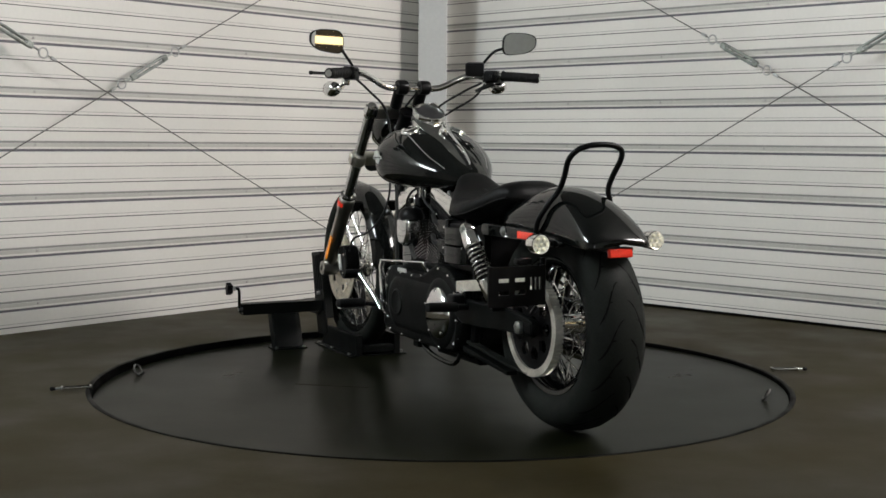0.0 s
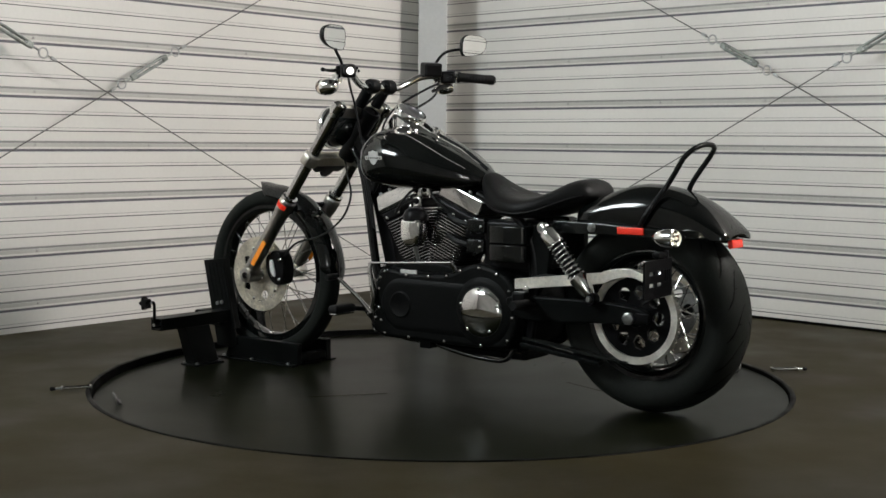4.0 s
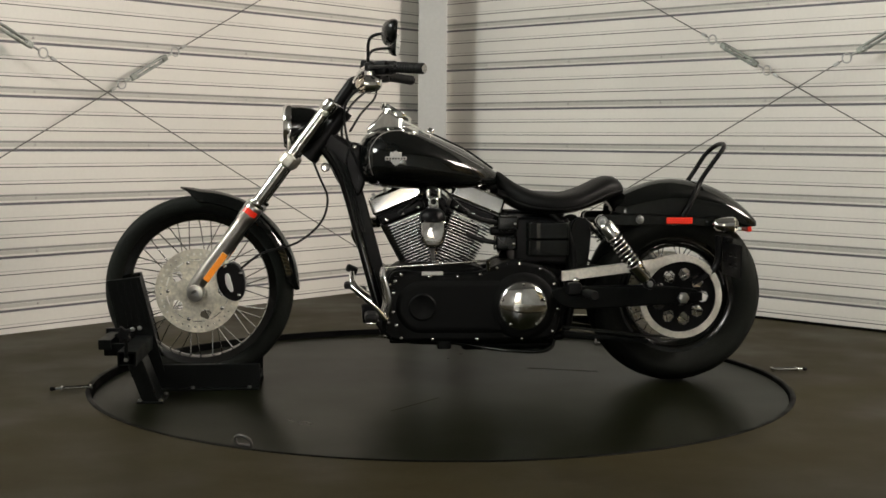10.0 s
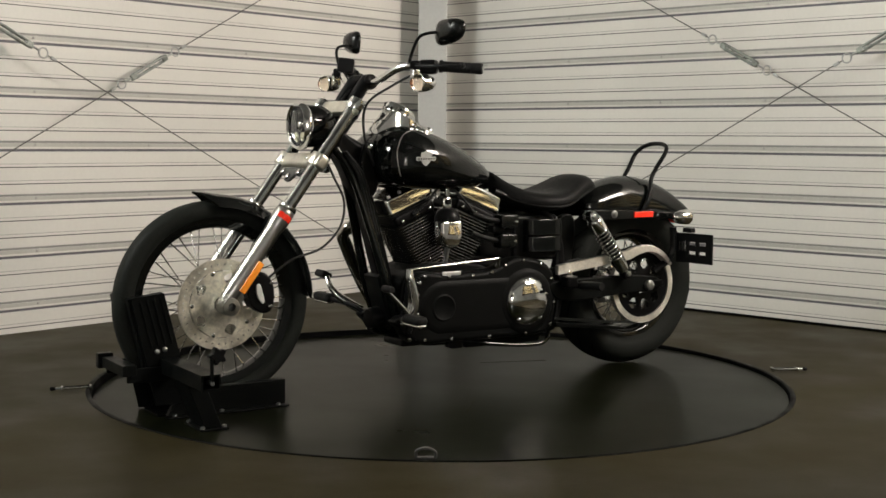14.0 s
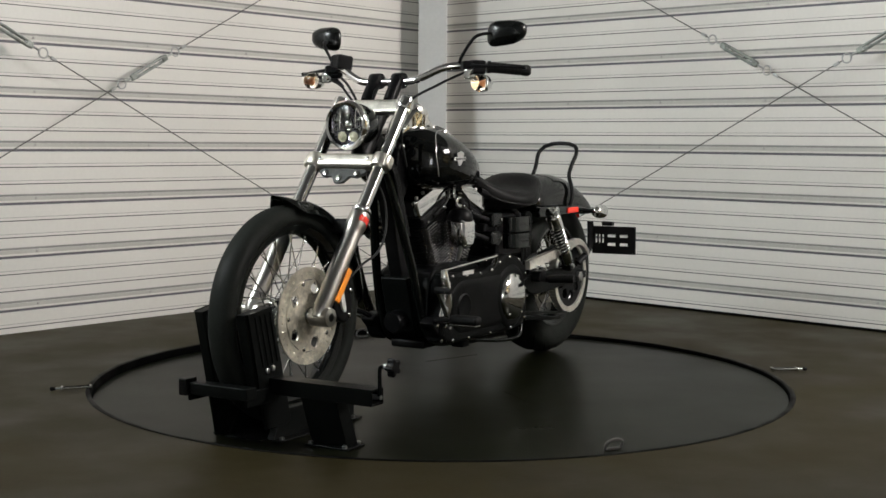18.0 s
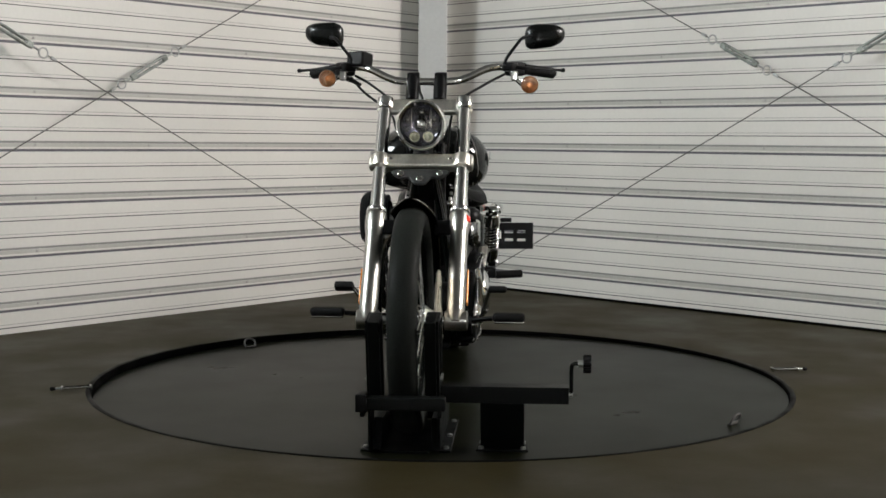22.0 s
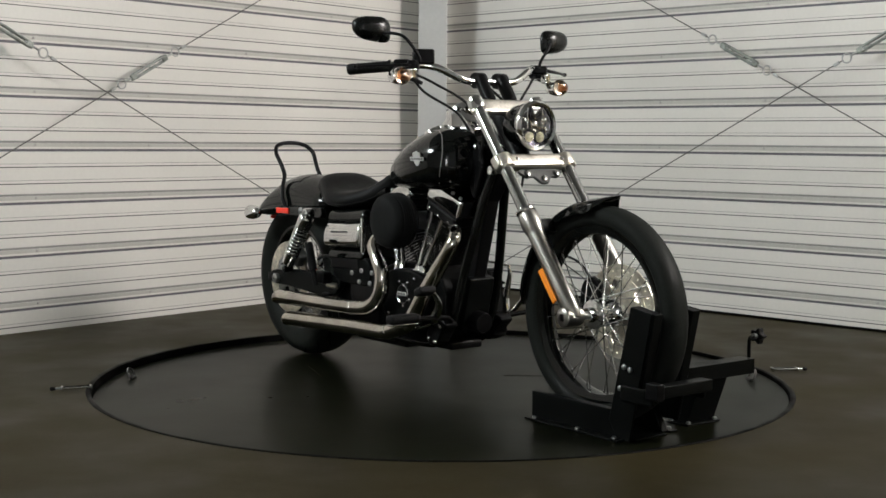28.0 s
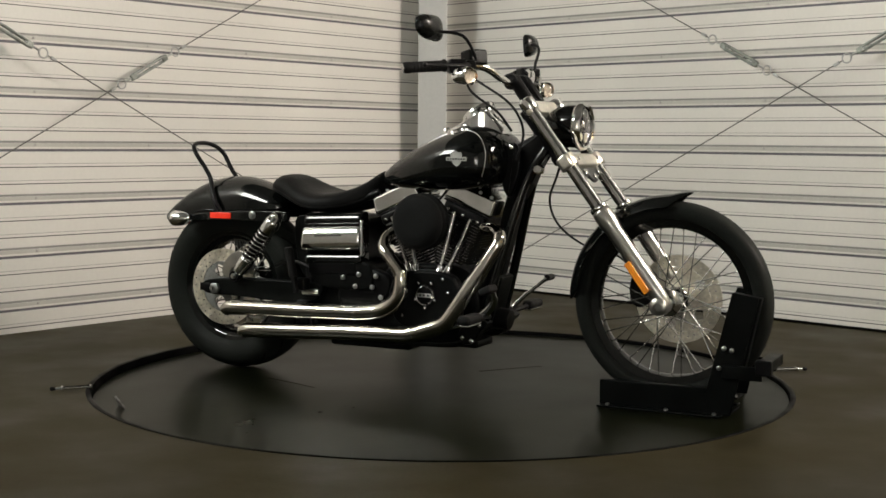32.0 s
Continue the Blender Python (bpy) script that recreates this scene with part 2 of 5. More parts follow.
def along(rows, t):
    """Values between rows of (t, a, b, ...)."""
    if t <= rows[0][0]:
        return rows[0][1:]
    for p, q in zip(rows, rows[1:]):
        if t <= q[0]:
            f = (t - p[0]) / (q[0] - p[0])
            f = f * f * (3 - 2 * f) if len(rows) < 3 else f
            return [a + (c - a) * f for a, c in zip(p[1:], q[1:])]
    return rows[-1][1:]


# ---- the hall ----
CORNER = Vector((0.002, 3.262, 0))
LEFT = Vector((-math.cos(radians(50.0)), -math.sin(radians(50.0)), 0))
RIGHT = Vector((math.cos(radians(44.2)), -math.sin(radians(44.2)), 0))
HIGH, LONG = 3.55, 6.5
FAR = CORNER + LEFT * LONG + RIGHT * LONG
FLOOR_Z, DISC_Z = 0.0, -0.018
PITCH, FIRST = 0.2362, 0.1035


def cladding(name, a, d, length, inward, detailed, foot):
    """A wall of horizontal sheet-steel panels: each has a broad rib at its foot and two narrow ones."""
    wall = box(length, 0.10, HIGH, 0, Matrix.Translation((length / 2, 0.066, HIGH / 2)))
    wall = part(name, wall, WALL_BACK, None, smooth=0)
    tagged(wall, "white ribbed sheet-steel wall of a hall", "wall", kind="structure")
    x = d.normalized()
    y = -inward
    wall.matrix_world = Matrix((x, y, Vector((0, 0, 1)))).transposed().to_4x4()
    wall.matrix_world.translation = a
    # the section of one panel: height and depth, a dark joint, the broad rib above it, then two narrow ribs
    prof = [(0.0, -0.002), (0.0005, 0.004), (0.0115, 0.004), (0.0120, -0.0030), (0.0165, -0.0032), (0.0169, -0.0010), (0.0205, -0.0010), (0.0209, -0.0032), (0.0380, -0.0032),
            (0.0384, 0.000), (0.0480, 0.000), (0.0484, -0.002)]
    for h in (0.0915, 0.1655):
        prof += [(h, -0.0022), (h + 0.0002, 0.001), (h + 0.0026, 0.001), (h + 0.0028, -0.0023), (h + 0.0150, -0.0023), (h + 0.0152, -0.0005), (h + 0.0172, -0.0005), (h + 0.0174, -0.002)]
    prof.append((PITCH - 0.0003, -0.002))
    first = None
    count = int((HIGH - foot) / PITCH) + 1
    for i in range(-1, count):
        z0 = foot + i * PITCH
        if i == -1:
            low = [(z, dep) for z, dep in prof if z >= PITCH - foot + FLOOR_Z]
            low = [(PITCH - foot + FLOOR_Z - 0.002, -0.002)] + low
            rows = low
        else:
            rows = [(z, dep) for z, dep in prof if z0 + z < HIGH]
        if i > 0 and i < count - 1:
            again(first, at(0, 0, z0))
            continue
        b = bmesh.new()
        p = [b.verts.new((0, dep, z)) for z, dep in rows]
        q = [b.verts.new((length, dep, z)) for z, dep in rows]
        for j in range(len(p) - 1):
            b.faces.new((p[j], q[j], q[j + 1], p[j + 1]))
        ob = part("panel", b, WALL, wall, smooth=0)
        ob.location = (0, 0, z0)
        if i == 0:
            first = ob
    # dark strip in the joint; the grey and fine strips paint rib shade as colour
    STRIPS = [(0.0003, 0.0114, 0.0035, JOINT), (0.0169, 0.0036, 0.0016, RIB_EDGE_SHADE), (0.0384, 0.0096, 0.0022, RIB_EDGE_SHADE), (0.0210, 0.0170, -0.0010, RIB_SHADE), (0.0909, 0.0040, 0.0, FINE_RIB_SHADE), (0.1067, 0.0020, 0.0010, FAINT_RIB_SHADE),
              (0.1649, 0.0040, 0.0, FINE_RIB_SHADE), (0.1807, 0.0020, 0.0010, FAINT_RIB_SHADE)]
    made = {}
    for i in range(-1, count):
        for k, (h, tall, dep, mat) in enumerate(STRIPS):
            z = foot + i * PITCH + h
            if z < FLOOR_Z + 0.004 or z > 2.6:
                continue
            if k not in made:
                made[k] = part("joint", box(length, 0.005, tall, 0, at(length / 2, 0, tall / 2)), mat, wall, "grey strip, wall joints and painted rib shade", 0)
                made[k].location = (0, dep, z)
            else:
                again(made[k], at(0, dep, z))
    if detailed:
        b = bmesh.new()
        for i in range(8):
            for k in range(12):
                lathe([(0, 0.006), (0.004, 0.005), (0.006, 0.001), (0.006, 0)], 8, Matrix.Translation((0.35 + k * 0.62, -0.0032, foot + i * PITCH + 0.029)) @ rot_to((0, -1, 0)), b)
        tagged(part("screw", b, SCREW, wall), "small screws along the broad ribs", kind="stuff")
    return wall


inL = Vector((math.sin(radians(50.0)), -math.cos(radians(50.0)), 0))
inR = Vector((-math.sin(radians(44.2)), -math.cos(radians(44.2)), 0))
wall_left = cladding("wall_west", CORNER, LEFT, LONG, inL, True, FIRST - 0.008)
wall_right = cladding("wall_east", CORNER, RIGHT, LONG, inR, True, FIRST)
endL, endR = CORNER + LEFT * LONG, CORNER + RIGHT * LONG
for name, a, c in (("wall_south", endL, FAR), ("wall_north", endR, FAR)):
    mid, d = (a + c) / 2, c - a
    w = part(name, box(d.length, 0.1, HIGH, 0, Matrix.Translation(mid + Vector((0, 0, HIGH / 2)) + (mid - CORNER).normalized() * 0.05) @ pose(0, 0, 0, 0, 0, math.degrees(math.atan2(d.y, d.x)))), DARK_WALL, None, smooth=0)
    tagged(w, "plain grey wall of the booth", "wall", kind="structure")

b = bmesh.new()
vs = [b.verts.new(p + Vector((0, 0, HIGH))) for p in (CORNER, endR, FAR, endL)]
top = [b.verts.new(p + Vector((0, 0, HIGH + 0.1))) for p in (CORNER, endR, FAR, endL)]
b.faces.new(vs), b.faces.new(top[::-1])
for i in range(4):
    b.faces.new((vs[i], top[i], top[(i + 1) % 4], vs[(i + 1) % 4]))
bmesh.ops.recalc_face_normals(b, faces=b.faces[:])
tagged(part("ceiling", b, CEILING, None, smooth=0), "dark grey board ceiling", "ceiling", kind="structure")

# the floor, with the round pit of the turntable cut out of it
b = bmesh.new()
n = 160
hole = [b.verts.new((1.258 * math.cos(2 * math.pi * i / n), 1.258 * math.sin(2 * math.pi * i / n), FLOOR_Z)) for i in range(n)]
outer = [b.verts.new((6.5 * math.cos(2 * math.pi * i / n), -1.5 + 7.0 * math.sin(2 * math.pi * i / n), FLOOR_Z)) for i in range(n)]
for i in range(n):
    j = (i + 1) % n
    b.faces.new((hole[i], hole[j], outer[j], outer[i]))
bmesh.ops.recalc_face_normals(b, faces=b.faces[:])
tagged(part("floor", b, FLOOR, None, smooth=20), "dark brown coated floor with a satin sheen", "floor", kind="structure")
apron = part("floor_apron", loft([[(-3.12, -2.7, z), (3.40, -2.7, z), (0.484, -6.17, z)] for z in (FLOOR_Z + 0.002, FLOOR_Z + 0.005)]), APRON, None, smooth=0)
tagged(apron, "grey concrete floor before the booth", "floor", kind="structure")
b = lathe([(1.2585, -0.06), (1.2585, 0.0005), (1.256, 0.003), (1.244, 0.003), (1.2405, 0.0), (1.240, -0.06)], 160)
tagged(part("pit_edging", b, EDGING, None, smooth=40), "black rubber edging round the turntable pit", "edging", kind="structure")
b = lathe([(0, -0.07), (1.27, -0.07)], 64)
tagged(part("pit_base", b, GAP, None, smooth=0), "black bottom of the turntable pit", "pit", kind="structure")

# corner column
column = part("column", box(0.165, 0.16, HIGH, 0.006, at(-0.064, 2.92, HIGH / 2)), COLUMN, None)
tagged(column, "grey painted square steel corner column", "column", kind="structure")

# dark sealing strip where the east wall meets the floor
strip = part("baseboard", box(LONG, 0.02, 0.012, 0.003, at(LONG / 2, -0.012, FLOOR_Z + 0.006)), GAP, None)
strip.matrix_world = wall_right.matrix_world.copy()
tagged(strip, "black sealing strip at the foot of the wall", "skirting", kind="structure")


# a doorway behind, with the dim room beyond it and a pair of upright light bars beside three small spots
door = part("door_1", box(1.10, 0.02, 2.15, 0.0, at(0.36, -5.50, 1.09)), DOOR_LIGHT, None, smooth=0)
tagged(door, "open doorway with dim light from the next room", "doorway", kind="structure")
for x, sx, z, sz in ((0.36 - 0.59, 0.08, 1.10, 2.2), (0.36 + 0.59, 0.08, 1.10, 2.2), (0.36, 1.26, 2.235, 0.07)):
    part("door_frame", box(sx, 0.06, sz, 0.006, at(x, -5.50, z)), LAMP_BODY, door)


def light_bar(x, z0, z1):
    e = tagged(new("light_bar"), "upright white light bar on a small round foot", "light bar", "light bars")
    e.matrix_world = pose(x, -5.34, 0)
    part("tube", lathe([(0, z0), (0.028, z0), (0.032, z0 + 0.01), (0.032, z1 - 0.01), (0.028, z1), (0, z1)], 14), BAR_LIGHT, e)
    part("pole", rod((0, 0, 0.02), (0, 0, z0), 0.010, 10), BLACK, e)
    part("foot", lathe([(0, 0.024), (0.02, 0.024), (0.10, 0.010), (0.11, 0.0), (0, 0.0)], 24), BLACK, e)


light_bar(0.16, 0.50, 1.40)
light_bar(0.56, 0.50, 1.40)
for x, z in ((0.20, 2.06), (0.38, 2.10), (0.58, 2.06)):
    e = tagged(new("spot_lamp"), "small round white spot lamp over the doorway", "spot lamp", "spot lamps")
    e.matrix_world = pose(x, -5.44, z)
    part("shell", lathe([(0.045, 0.0), (0.05, 0.03), (0.042, 0.09), (0.0, 0.10)], 18, rot_to((0, -1, 0))), BLACK, e)
    part("lamp_glass", lathe([(0, 0.012), (0.03, 0.009), (0.044, 0.002), (0, 0.002)], 18, rot_to((0, 1, 0))), BAR_LIGHT, e)
lintel = part("wall_end", box(1.46, 0.08, HIGH - 2.28, 0, at(0.46, -5.52, (HIGH + 2.28) / 2)), DARK_WALL, None, smooth=0)
tagged(lintel, "plain white wall over the doorway", "wall", kind="structure")


def warm_window(name, a, d, start, wide):
    """A dark window with warm lit blind slats, on a wall beside or behind the camera."""
    x = d.normalized()
    y = Vector((-x.y, x.x, 0))
    if y.dot(Vector((0, 0, 0)) - a) < 0:
        y = -y
    m = Matrix((x, y, Vector((0, 0, 1)))).transposed().to_4x4()
    m.translation = a
    w = part(name, box(wide, 0.02, 1.75, 0, at(start + wide / 2, 0.035, 1.42)), DUSK, None, smooth=0)
    w.matrix_world = m
    tagged(w, "dark window with warm yellow lit blind slats", "window", kind="structure")
    for k in range(6):
        part("slat", box(wide * (0.92 if k % 2 else 0.70), 0.012, 0.055, 0.004, at(start + wide * (0.5 if k % 2 else 0.40), 0.060, 0.78 + k * 0.25)), BLIND, w)
    for u in (0, 0.62, 1):
        part("window_post", box(0.05, 0.05, 1.80, 0.006, at(start + wide * u, 0.065, 1.42)), LAMP_BODY, w)


warm_window("window_1", CORNER, RIGHT, 5.05, 1.25)
warm_window("window_2", endR, FAR - endR, 0.25, 1.90)
for x, y, z, watts, tint in FLOODS:
    e = tagged(new("flood_light"), "white flood light on a bracket in the corner", "flood light", "flood lights")
    e.matrix_world = look((x, y, z), (0, 1.2, 1.5))
    part("housing", box(2.16, 0.96, 0.08, 0.012, at(0, 0, 0.05)), LAMP_BODY, e)
    part("diffuser", box(2.10, 0.90, 0.016, 0.004, at(0, 0, 0.003)), WHITE_LAMP, e)
    part("bracket", tube([(-1.09, 0, 0.05), (-1.10, 0, 0.16), (-0.95, 0, 0.28), (0.95, 0, 0.28), (1.10, 0, 0.16), (1.09, 0, 0.05)], 0.012, 8, 3), BLACK, e)


# cross bracing: wire ropes with turnbuckles in front of both walls
def wire(wall, a, c, off, buckle):
    """A rope from a to c, each (along the wall, height), off metres before it; buckle: where its turnbuckle lies, 0 to 1."""
    e = tagged(new("bracing_rope"), "thin steel bracing rope with a zinc turnbuckle", "wire rope", "bracing ropes")
    e.matrix_world = wall.matrix_world.copy()
    A, C = Vector((a[0], -off, a[1])), Vector((c[0], -off, c[1]))
    d = (C - A).normalized()
    length = (C - A).length
    p, q = A + d * (buckle * length), A + d * (buckle * length + 0.40)
    part("rope", rod(A, p, 0.0026, 8), CABLE, e)
    part("rope", rod(q, C, 0.0026, 8), CABLE, e)
    side = Vector((0, 1, 0)).cross(d)
    for s, k in ((p, 1), (q, -1)):
        ring = [s + d * (k * (0.025 + 0.022 * math.cos(w * math.pi / 6))) + side * (0.022 * math.sin(w * math.pi / 6)) for w in range(12)]
        part("eye", tube(ring, 0.0035, 8, 3, True), ZINC, e)
        part("stud", rod(s + d * (k * 0.05), s + d * (k * 0.13), 0.005, 8), ZINC, e)
        part("clip", box(0.03, 0.014, 0.014, 0.003, Matrix.Translation(s - d * (k * 0.03)) @ Vector((1, 0, 0)).rotation_difference(d).to_matrix().to_4x4()), ZINC, e)
    b = bmesh.new()
    for k in (-1, 1):
        rod(p + d * 0.10 + side * (0.010 * k), q - d * 0.10 + side * (0.010 * k), 0.0075, 8, b)
    for s in (p + d * 0.10, q - d * 0.10):
        box(0.034, 0.020, 0.030, 0.006, Matrix.Translation(s) @ Vector((1, 0, 0)).rotation_difference(d).to_matrix().to_4x4(), b)
    part("turnbuckle", b, BUCKLE, e)
    return e


def bracing(wall, a, c, s):
    wire(wall, a, c, 0.12, (s - a[0]) / (c[0] - a[0]))


bracing(wall_left, (0.40, 0.036), (4.6, 2.084), 2.835)
bracing(wall_left, (4.3, 0.123), (0.35, 2.240), 2.47)
bracing(wall_right, (0.35, 2.222), (4.4, 0.120), 1.95)
bracing(wall_right, (0.40, 0.066), (4.5, 2.205), 2.67)

# ---- turntable ----
turntable = part("turntable", lathe([(0, DISC_Z), (1.232, DISC_Z), (1.236, DISC_Z - 0.003), (1.236, -0.064), (0, -0.064)], 128), DISC, None, smooth=40)
tagged(turntable, "round dark turntable plate let into the floor", "turntable")
scuff = part("scuff_mark", tube([(-0.62, -0.20, DISC_Z), (-0.50, -0.24, DISC_Z), (-0.36, -0.29, DISC_Z)], 0.0016, 6, 3, flat=0.5), FLOOR, turntable, "faint scuff on the plate")
again(scuff, at(0.05, 0.93, 0, 0, 0, 70))


def lashing_ring(a):
    e = tagged(new("lashing_ring"), "small upright steel lashing ring on the turntable rim", "lashing ring", "lashing rings")
    r = 1.175
    base = Matrix.Translation((r * math.cos(a), r * math.sin(a), DISC_Z)) @ pose(0, 0, 0, 0, 0, math.degrees(a))
    part("ring", tube([base @ Vector(p) for p in ((-0.020, -0.024, 0.005), (-0.010, -0.025, 0.026), (-0.004, 0.0, 0.036), (-0.010, 0.025, 0.026), (-0.020, 0.024, 0.005), (-0.022, 0, 0.004))], 0.0045, 8, 5, True), CABLE, e)
    part("saddle", box(0.012, 0.05, 0.008, 0.003, base @ at(-0.024, 0, 0.004)), CABLE, e)
    return e


lashings = [lashing_ring(radians(56.6)), lashing_ring(radians(229.0))]


def floor_latch(x, y, a):
    e = tagged(new("floor_latch"), "small chrome spring latch lying on the floor", "latch", "floor latches")
    e.matrix_world = pose(x, y, FLOOR_Z, 0, 0, a)
    b = bmesh.new()
    for k in (-1, 1):
        rod((-0.05, k * 0.010, 0.010), (0.045, k * 0.010, 0.010), 0.0035, 8, b)
    box(0.008, 0.03, 0.014, 0.002, at(-0.05, 0, 0.009), b)
    box(0.008, 0.03, 0.014, 0.002, at(0.045, 0, 0.009), b)
    part("cage", b, CHROME, e)
    part("spring", rod((-0.048, 0, 0.011), (0.043, 0, 0.011), 0.0055, 10), BLACK, e)
    part("pin", rod((0.045, 0, 0.010), (0.075, 0, 0.010), 0.0045, 10), ZINC, e)
    part("knob", lathe([(0, 0.02), (0.006, 0.018), (0.008, 0.01), (0.006, 0), (0, 0)], 12, at(0.068, 0, 0.010) @ rot_to((1, 0, 0))), BLACK, e)


floor_latch(-1.258, -0.292, 202)
floor_latch(1.315, 0.198, 6)

# ---- wheel chock ----
chock = tagged(new("wheel_chock"), "black steel wheel chock with a side outrigger and crank", "wheel chock")
G = DISC_Z
for s, y0, y1 in ((1, 0.070, 0.098), (-1, -0.098, -0.070)):
    part("rail", slab([(0.655, G + 0.004), (0.655, 0.070), (1.02, 0.070), (1.065, G + 0.004)], y0, y1, 0.003), POWDER, chock)
    part("flange", box(0.42, 0.034, 0.006, 0.002, at(0.865, s * 0.112, G + 0.0035)), POWDER, chock)
    k0, foot = (0.0, 0.040) if s > 0 else (0.024, 0.0)
    up = part("upright", slab([(0.988 + k0, 0.040), (1.073 + k0, 0.386), (1.182, 0.373), (1.098 + foot * 0.2, G + 0.004 + foot), (1.02 + k0 - foot * 0.2, G + 0.004 + foot)], s * 0.094, s * 0.102, 0.002), POWDER, chock)
    part("guide", slab([(1.073 + k0, 0.386), (1.190, 0.370), (1.135, 0.12), (1.122, 0.12), (1.172, 0.356), (1.086 + k0, 0.369), (1.022 + k0, 0.10), (1.008 + k0, 0.10)], s * 0.062, s * 0.094, 0.002), POWDER, up)
    bolts("bolt", [(x, s * 0.102, z) for x, z in ((1.075, 0.205), (1.100, 0.200), (1.060, 0.140), (1.085, 0.135))], (0, s, 0), ZINC, up, 0.008, 0.007, "bright zinc bolt head")
    bolts("bolt", [(x, s * 0.116, G + 0.006) for x in (0.69, 0.89, 1.05)], (0, 0, 1), ZINC, chock, 0.008, 0.008, "bright zinc bolt head")
for k in range(4):
    for s in (1,):
        part("ridge", slab([(1.083 + k * 0.022, 0.372 - k * 0.003), (1.089 + k * 0.022, 0.371 - k * 0.003), (1.053 + k * 0.022, 0.222 - k * 0.003), (1.047 + k * 0.022, 0.223 - k * 0.003)], s * 0.102, s * 0.1055, 0.001), POWDER, chock)
part("cross_bar", box(0.045, 0.225, 0.035, 0.003, at(1.195, 0.010, 0.148)), POWDER, chock)
part("bar_lug", box(0.13, 0.012, 0.045, 0.003, at(1.135, 0.106, 0.130)), POWDER, chock)
part("bar_lug", box(0.13, 0.012, 0.045, 0.003, at(1.135, -0.108, 0.130)), POWDER, chock)
part("cross_bar", box(0.035, 0.14, 0.030, 0.003, at(0.675, 0, 0.012)), POWDER, chock)
part("hook", box(0.05, 0.03, 0.05, 0.004, at(1.205, -0.108, 0.152)), BLACK, chock, "worn steel end bracket")
part("floor_plate", box(0.42, 0.135, 0.005, 0.001, at(0.88, 0, G + 0.003)), POWDER, chock)
b = bmesh.new()
box(0.06, 0.375, 0.006, 0.001, at(1.06, 0.275, 0.174), b)
box(0.06, 0.375, 0.006, 0.001, at(1.06, 0.275, 0.133), b)
box(0.006, 0.375, 0.038, 0.001, at(1.033, 0.275, 0.1535), b)
box(0.006, 0.375, 0.038, 0.001, at(1.087, 0.275, 0.1535), b)
part("outrigger", b, POWDER, chock)
post = part("post", slab([(-0.048, G + 0.006), (0.005, 0.130), (0.062, 0.130), (0.008, G + 0.006)], 0, 0.125, 0.003), POWDER, chock)
post.location = (1.025, 0.213, 0)
part("foot", box(0.09, 0.15, 0.006, 0.002, at(1.005, 0.275, G + 0.003)), POWDER, chock)
bolts("bolt", [(x, y, G + 0.006) for x in (0.970, 1.040) for y in (0.215, 0.335)], (0, 0, 1), ZINC, chock, 0.008, 0.008, "bright zinc bolt head")
part("screw_shaft", rod((1.06, 0.44, 0.153), (1.06, 0.475, 0.153), 0.007), ZINC, chock)
crank = part("crank", tube([(1.06, 0.468, 0.148), (1.06, 0.470, 0.17), (1.06, 0.470, 0.225), (1.06, 0.476, 0.240), (1.06, 0.50, 0.242)], 0.006, 10, 5), POWDER, chock)
lobes = [(1.06 + (0.0225 + 0.0055 * math.cos(5 * k * math.pi / 20)) * math.cos(k * math.pi / 20), 0.242 + (0.0225 + 0.0055 * math.cos(5 * k * math.pi / 20)) * math.sin(k * math.pi / 20)) for k in range(40)]
part("knob", slab(lobes, 0.502, 0.526, 0.004), BLACK, crank, "five-lobed black hand knob")
part("knob_stem", lathe([(0, 0.020), (0.009, 0.018), (0.010, 0.0), (0.0, 0.0)], 12, at(1.06, 0.488, 0.242) @ rot_to((0, 1, 0))), ZINC, crank)

# ---- motorcycle ----
bike = tagged(new("motorcycle"), "black and chrome V-twin cruiser motorcycle held upright in a wheel chock", "motorcycle")
AXLE = rot_to((0, 1, 0))


def ring_profile(rc, hr, hw, n=18, power=1.0):
    """A closed section round the radius rc: hr high, hw half wide."""
    out = []
    for i in range(n):
        a = 2 * math.pi * i / n
        c, s = math.cos(a), math.sin(a)
        out.append((rc + hr * math.copysign(abs(c) ** power, c), hw * math.copysign(abs(s) ** power, s)))
    return out


